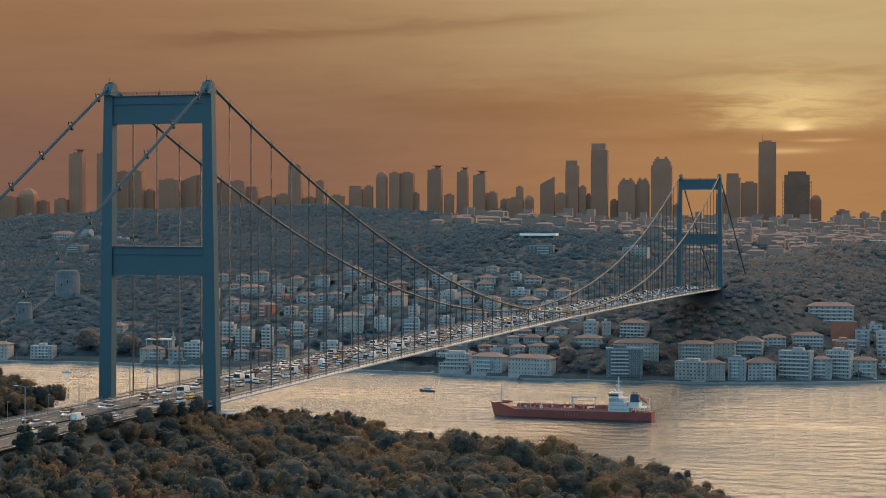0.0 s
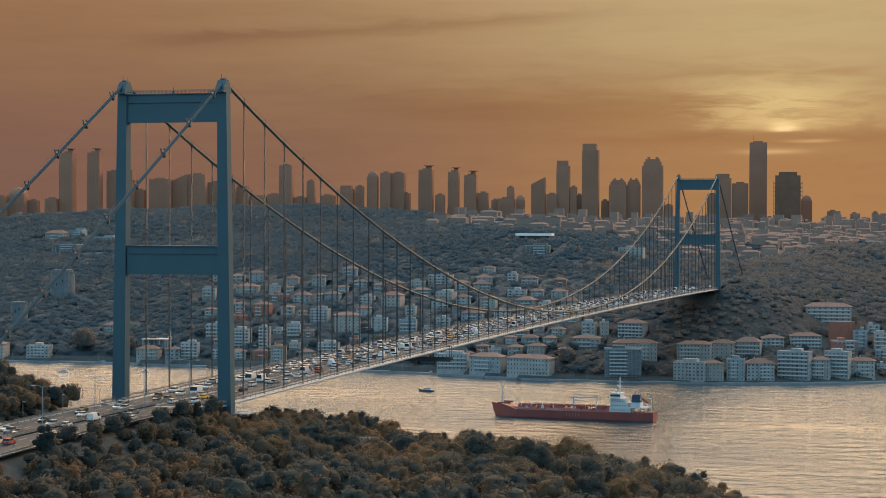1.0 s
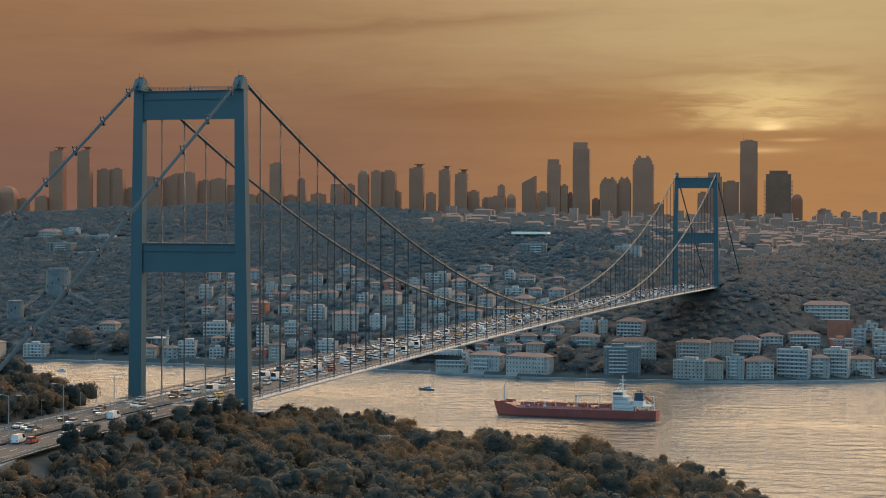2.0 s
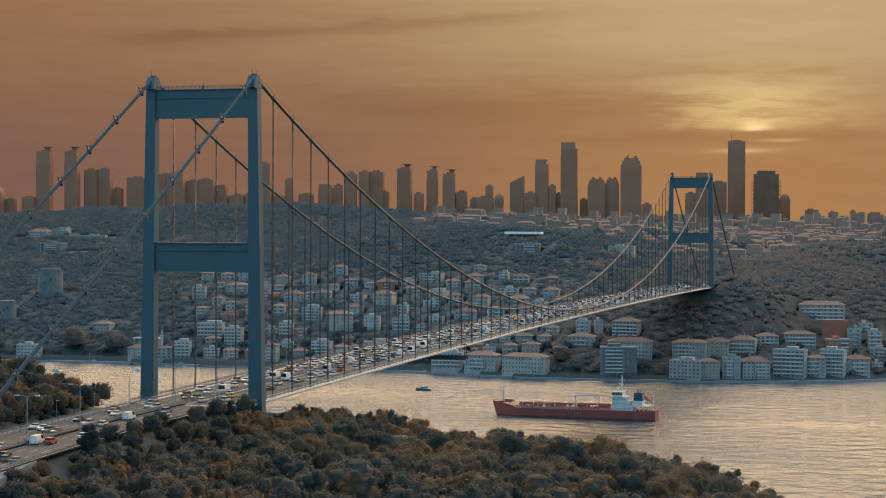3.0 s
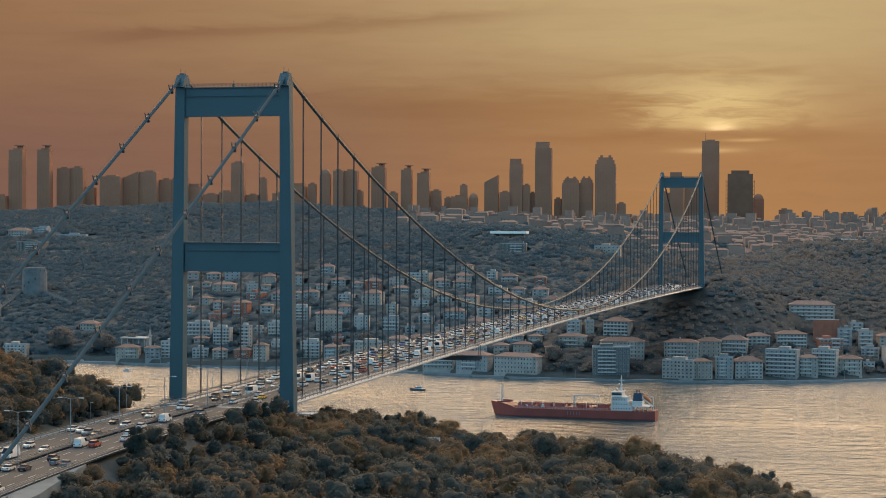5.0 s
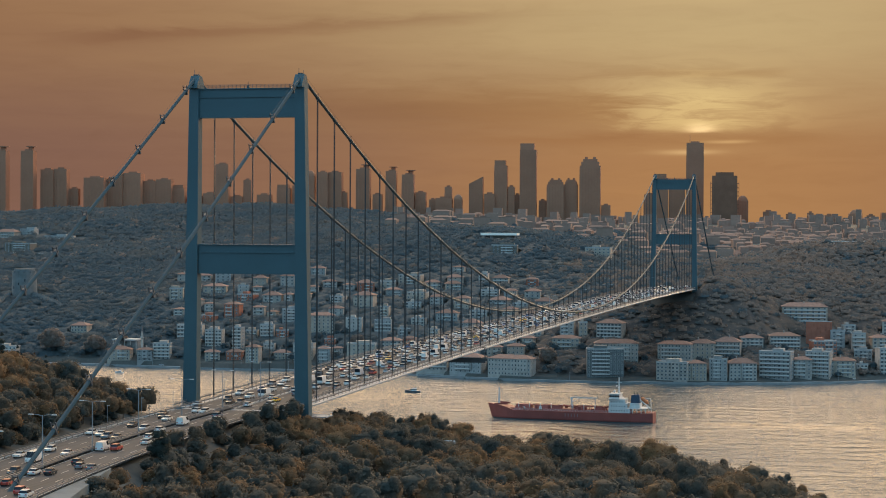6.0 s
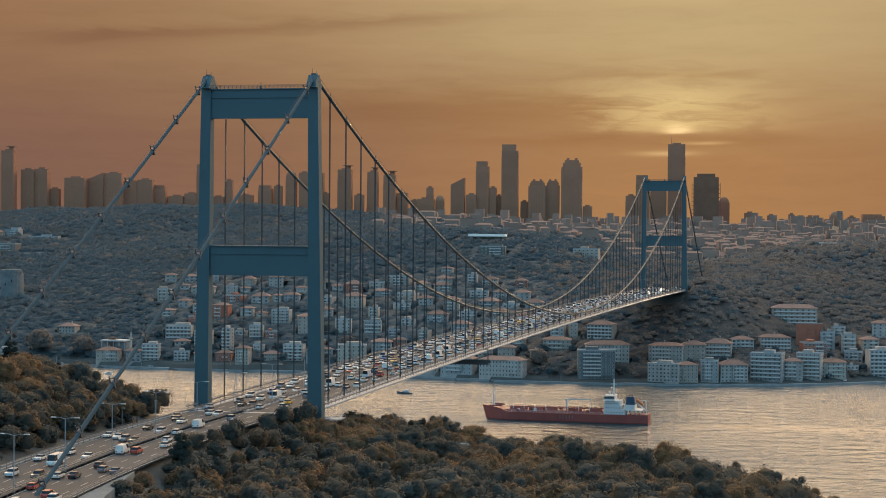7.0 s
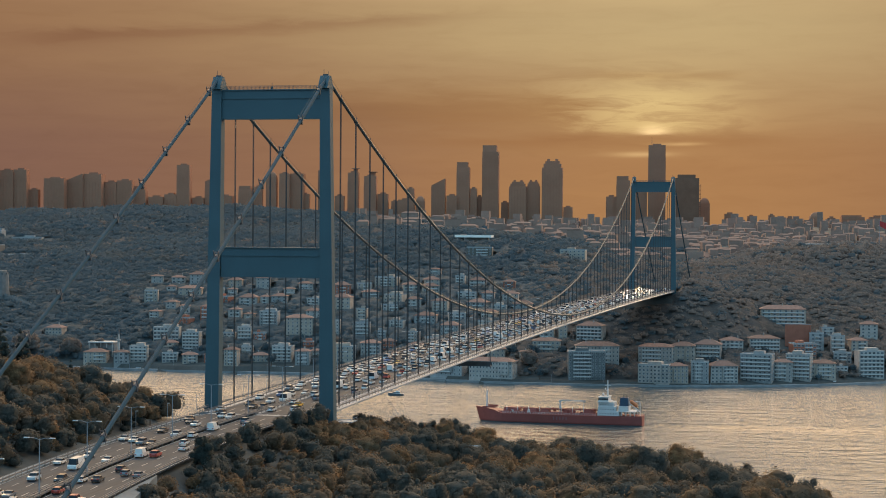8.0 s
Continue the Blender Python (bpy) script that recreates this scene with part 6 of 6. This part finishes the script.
# ---- far woods: a rolling canopy of crowns, open round the houses, with single crowns on top ----
def leafy_crowns(crowns, seed, sprays=26):
    """Distant crowns (x, y, z, radius, half height), each a low core under a coat of leaf sprays."""
    rs = np.random.RandomState(seed)
    c = np.array(crowns)
    n = len(c)
    g = Geo()
    # cores
    e, a = np.repeat((-0.3, 0.55), 6), np.tile(np.arange(6) * 1.0472, 2)
    unit = np.vstack([np.stack([np.cos(e) * np.cos(a), np.cos(e) * np.sin(a), np.sin(e)], 1), [[0, 0, 1]]])
    size = np.stack([c[:, 3], c[:, 3], c[:, 4]], 1)
    v = c[:, None, :3] + unit * size[:, None] * rs.uniform(0.62, 0.8, (n, 13, 1))
    up = np.array((0, -0.35, 0.8))
    nor = 0.22 * unit + up
    f = [(k, (k + 1) % 6, 6 + (k + 1) % 6, 6 + k) for k in range(6)] + [(6 + k, 6 + (k + 1) % 6, 12) for k in range(6)]
    g.add(v.reshape(-1, 3).tolist(), [tuple(13 * i + q for q in face) for i in range(n) for face in f])
    g.n += [tuple(q) for q in np.tile(nor, (n, 1)).tolist()]
    # sprays
    d = rs.normal(size=(n, sprays, 3))
    d /= np.linalg.norm(d, axis=2, keepdims=True)
    d[:, :, 2] = np.where(d[:, :, 2] < -0.3, -d[:, :, 2], d[:, :, 2])
    p = c[:, None, :3] + d * size[:, None] * rs.uniform(0.66, 1.1, (n, sprays, 1))
    face = d + rs.uniform(-0.6, 0.6, d.shape) + [0, -0.3, 0.3]
    face /= np.linalg.norm(face, axis=2, keepdims=True)
    u = np.cross(face, rs.uniform(-1, 1, d.shape))
    u /= np.linalg.norm(u, axis=2, keepdims=True) + 1e-6
    w = np.cross(face, u)
    s = (0.22 * c[:, 3])[:, None, None] * rs.uniform(0.6, 1.3, (n, sprays, 1))
    tri = np.stack([p + u * s * 1.1, p - u * s * 0.55 + w * s * 0.8, p - u * s * 0.6 - w * s * 0.8], 2).reshape(-1, 3)
    nor = np.repeat((0.3 * d + up + rs.uniform(-0.12, 0.12, d.shape)).reshape(-1, 3), 3, 0)
    g.n += [tuple(q) for q in nor.tolist()]
    g.add(tri.tolist(), [(3 * i, 3 * i + 1, 3 * i + 2) for i in range(n * sprays)])
    return g


def far_woods():
    rs = np.random.RandomState(6)
    depth = np.concatenate([np.arange(1455, 1900, 2.8), np.arange(1900, 2300, 4.0), np.arange(2300, 3150, 8.0)])
    turn = np.arange(-0.655, 0.105, 0.0017)
    D, T = np.meshgrid(depth, turn, indexing="ij")
    D = D + rs.uniform(-0.9, 0.9, D.shape)
    X, Y = 220 + D * T + rs.uniform(-1, 1, D.shape), D - 541
    # crowns: one to each cell of a jittered lattice
    cell = 8.5
    n = 512
    jx, jy, rad, tall = (rs.uniform(a, b, (n, n)) for a, b in ((0.1, 0.9), (0.1, 0.9), (4.5, 7.5), (2.2, 6.5)))
    ix, iy = np.floor(X / cell).astype(int), np.floor(Y / cell).astype(int)
    top = np.zeros_like(X)
    for a in (-1, 0, 1):
        for b in (-1, 0, 1):
            u, v = (ix + a) % n, (iy + b) % n
            d2 = (X - (ix + a + jx[u, v]) * cell) ** 2 + (Y - (iy + b + jy[u, v]) * cell) ** 2
            top = np.maximum(top, tall[u, v] * np.sqrt(np.clip(1 - d2 / rad[u, v] ** 2, 0, 1)))
    rise = 2.4 + 0.5 * top + rs.normal(0, 0.14, X.shape)
    # clear the quay, the houses with their forecourts, and the road
    open_ = sstep(Y - shore(X), 14, 24)
    for hx, hy, w, d in HOUSE_AT + [(-235, 1420, 44, 22), (-478, 978, 26, 14), (-671, 1163, 28, 14), (-663, 1062, 18, 10), (-453, 958, 6, 6), (124, 1053, 37, 22), (142, 1419, 36, 14)]:
        dx = np.abs(X - hx) - w / 2
        dy = np.maximum(hy - 3 - Y, Y - hy - d)
        open_ = np.minimum(open_, sstep(np.maximum(dx, dy), 0.5, 4))
    open_ = np.minimum(open_, np.maximum(sstep(np.abs(X), 15, 27), np.maximum(sstep(-Y, -1078, -1060), sstep(Y, 1120, 1150))))
    Z = ground_z(X, Y) - 1.5 + (rise + 1.5) * open_
    r, c = X.shape
    idx = np.arange(r * c).reshape(r, c)
    quads = np.stack([idx[:-1, :-1], idx[:-1, 1:], idx[1:, 1:], idx[1:, :-1]], -1).reshape(-1, 4)
    keep = (np.minimum(np.minimum(open_[:-1, :-1], open_[1:, 1:]), np.minimum(open_[:-1, 1:], open_[1:, :-1])) > 0.03).ravel()
    g = Geo()
    g.v, g.f = list(zip(X.ravel().tolist(), Y.ravel().tolist(), Z.ravel().tolist())), [tuple(q) for q in quads[keep].tolist()]
    russet = Geo()
    # autumn brown with warm haze colour on the sunward side, bluish haze elsewhere
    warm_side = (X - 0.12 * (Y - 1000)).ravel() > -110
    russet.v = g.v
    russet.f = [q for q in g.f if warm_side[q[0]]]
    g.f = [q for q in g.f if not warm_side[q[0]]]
    thing("far_woods", "dark woodland over the far hills with blue haze in its colour", "woodland", kind="stuff", geo=g, mat=M_HAZYWOOD, smooth=True)
    thing("far_russet_woods", "brownish autumn woodland on the far hillside, tinted with warm haze", "woodland", kind="stuff", geo=russet, mat=M_HAZYRUSSETWOOD, smooth=True)
    # single rounded crowns over it, smaller beside the houses
    green, brown = [], []
    boxes = np.array(HOUSE_AT + [(-235, 1420, 44, 22), (-478, 978, 26, 14), (-671, 1163, 28, 14), (-663, 1062, 18, 10), (-453, 958, 6, 6), (124, 1053, 37, 22), (142, 1419, 36, 14)])
    for near, far, step in ((1455, 1880, 7.6), (1880, 2650, 10.5), (1458, 1780, 4.4)):
        gx, gy = np.meshgrid(np.arange(-1560, 500, step), np.arange(near - 545, far - 541, step))
        gx, gy = (gx + rs.uniform(-0.42, 0.42, gx.shape) * step).ravel(), (gy + rs.uniform(-0.42, 0.42, gy.shape) * step).ravel()
        ok = (gy - shore(gx) > 17) & ((gx - 220) / (gy + 541) > -0.64) & ((gx - 220) / (gy + 541) < 0.09) & ((np.abs(gx) > 25) | (gy < 1062) | (gy > 1135))
        ok &= (gy < 2050 + 300 * np.sin(gx * 0.004) - 330 * sstep(gx, -250, -50)) | (gx < -480) | (rs.uniform(0, 1, gx.shape) < 0.45)
        gx, gy = gx[ok], gy[ok]
        gap = np.full(gx.shape, 99.0)
        for hx, hy, w, d in boxes:
            gap = np.minimum(gap, np.maximum(np.abs(gx - hx) - w / 2, np.maximum(hy - gy, gy - hy - d)))
        for x, y, q, z in zip(gx.tolist(), gy.tolist(), gap.tolist(), ground_z(gx, gy).tolist()):
            r = rs.uniform(0.5, 0.78) * step
            if step < 5 and q > 13:
                continue
            if q < 14:
                r = min(r, rs.uniform(2.2, 4.2))
            if q < r * 0.7 + 0.6 or (q < 9 and rs.uniform() < 0.25):
                continue
            if q > 14 and rs.uniform() < (0.1 if x < -60 else 0.0):
                continue
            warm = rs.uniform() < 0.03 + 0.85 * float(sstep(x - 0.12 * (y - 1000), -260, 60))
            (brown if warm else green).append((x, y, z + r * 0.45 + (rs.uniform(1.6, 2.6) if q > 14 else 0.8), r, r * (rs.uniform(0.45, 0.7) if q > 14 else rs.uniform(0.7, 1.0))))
    thing("far_leaves", "rounded green crowns over the far woodland, tinted with blue haze", "foliage", kind="stuff", geo=leafy_crowns(green, 7), mat=M_HAZYLEAF)
    thing("far_russet_leaves", "rounded brownish autumn crowns over the far hillside, tinted with haze", "foliage", kind="stuff", geo=leafy_crowns(brown, 8), mat=M_HAZYRUSSET)


far_woods()
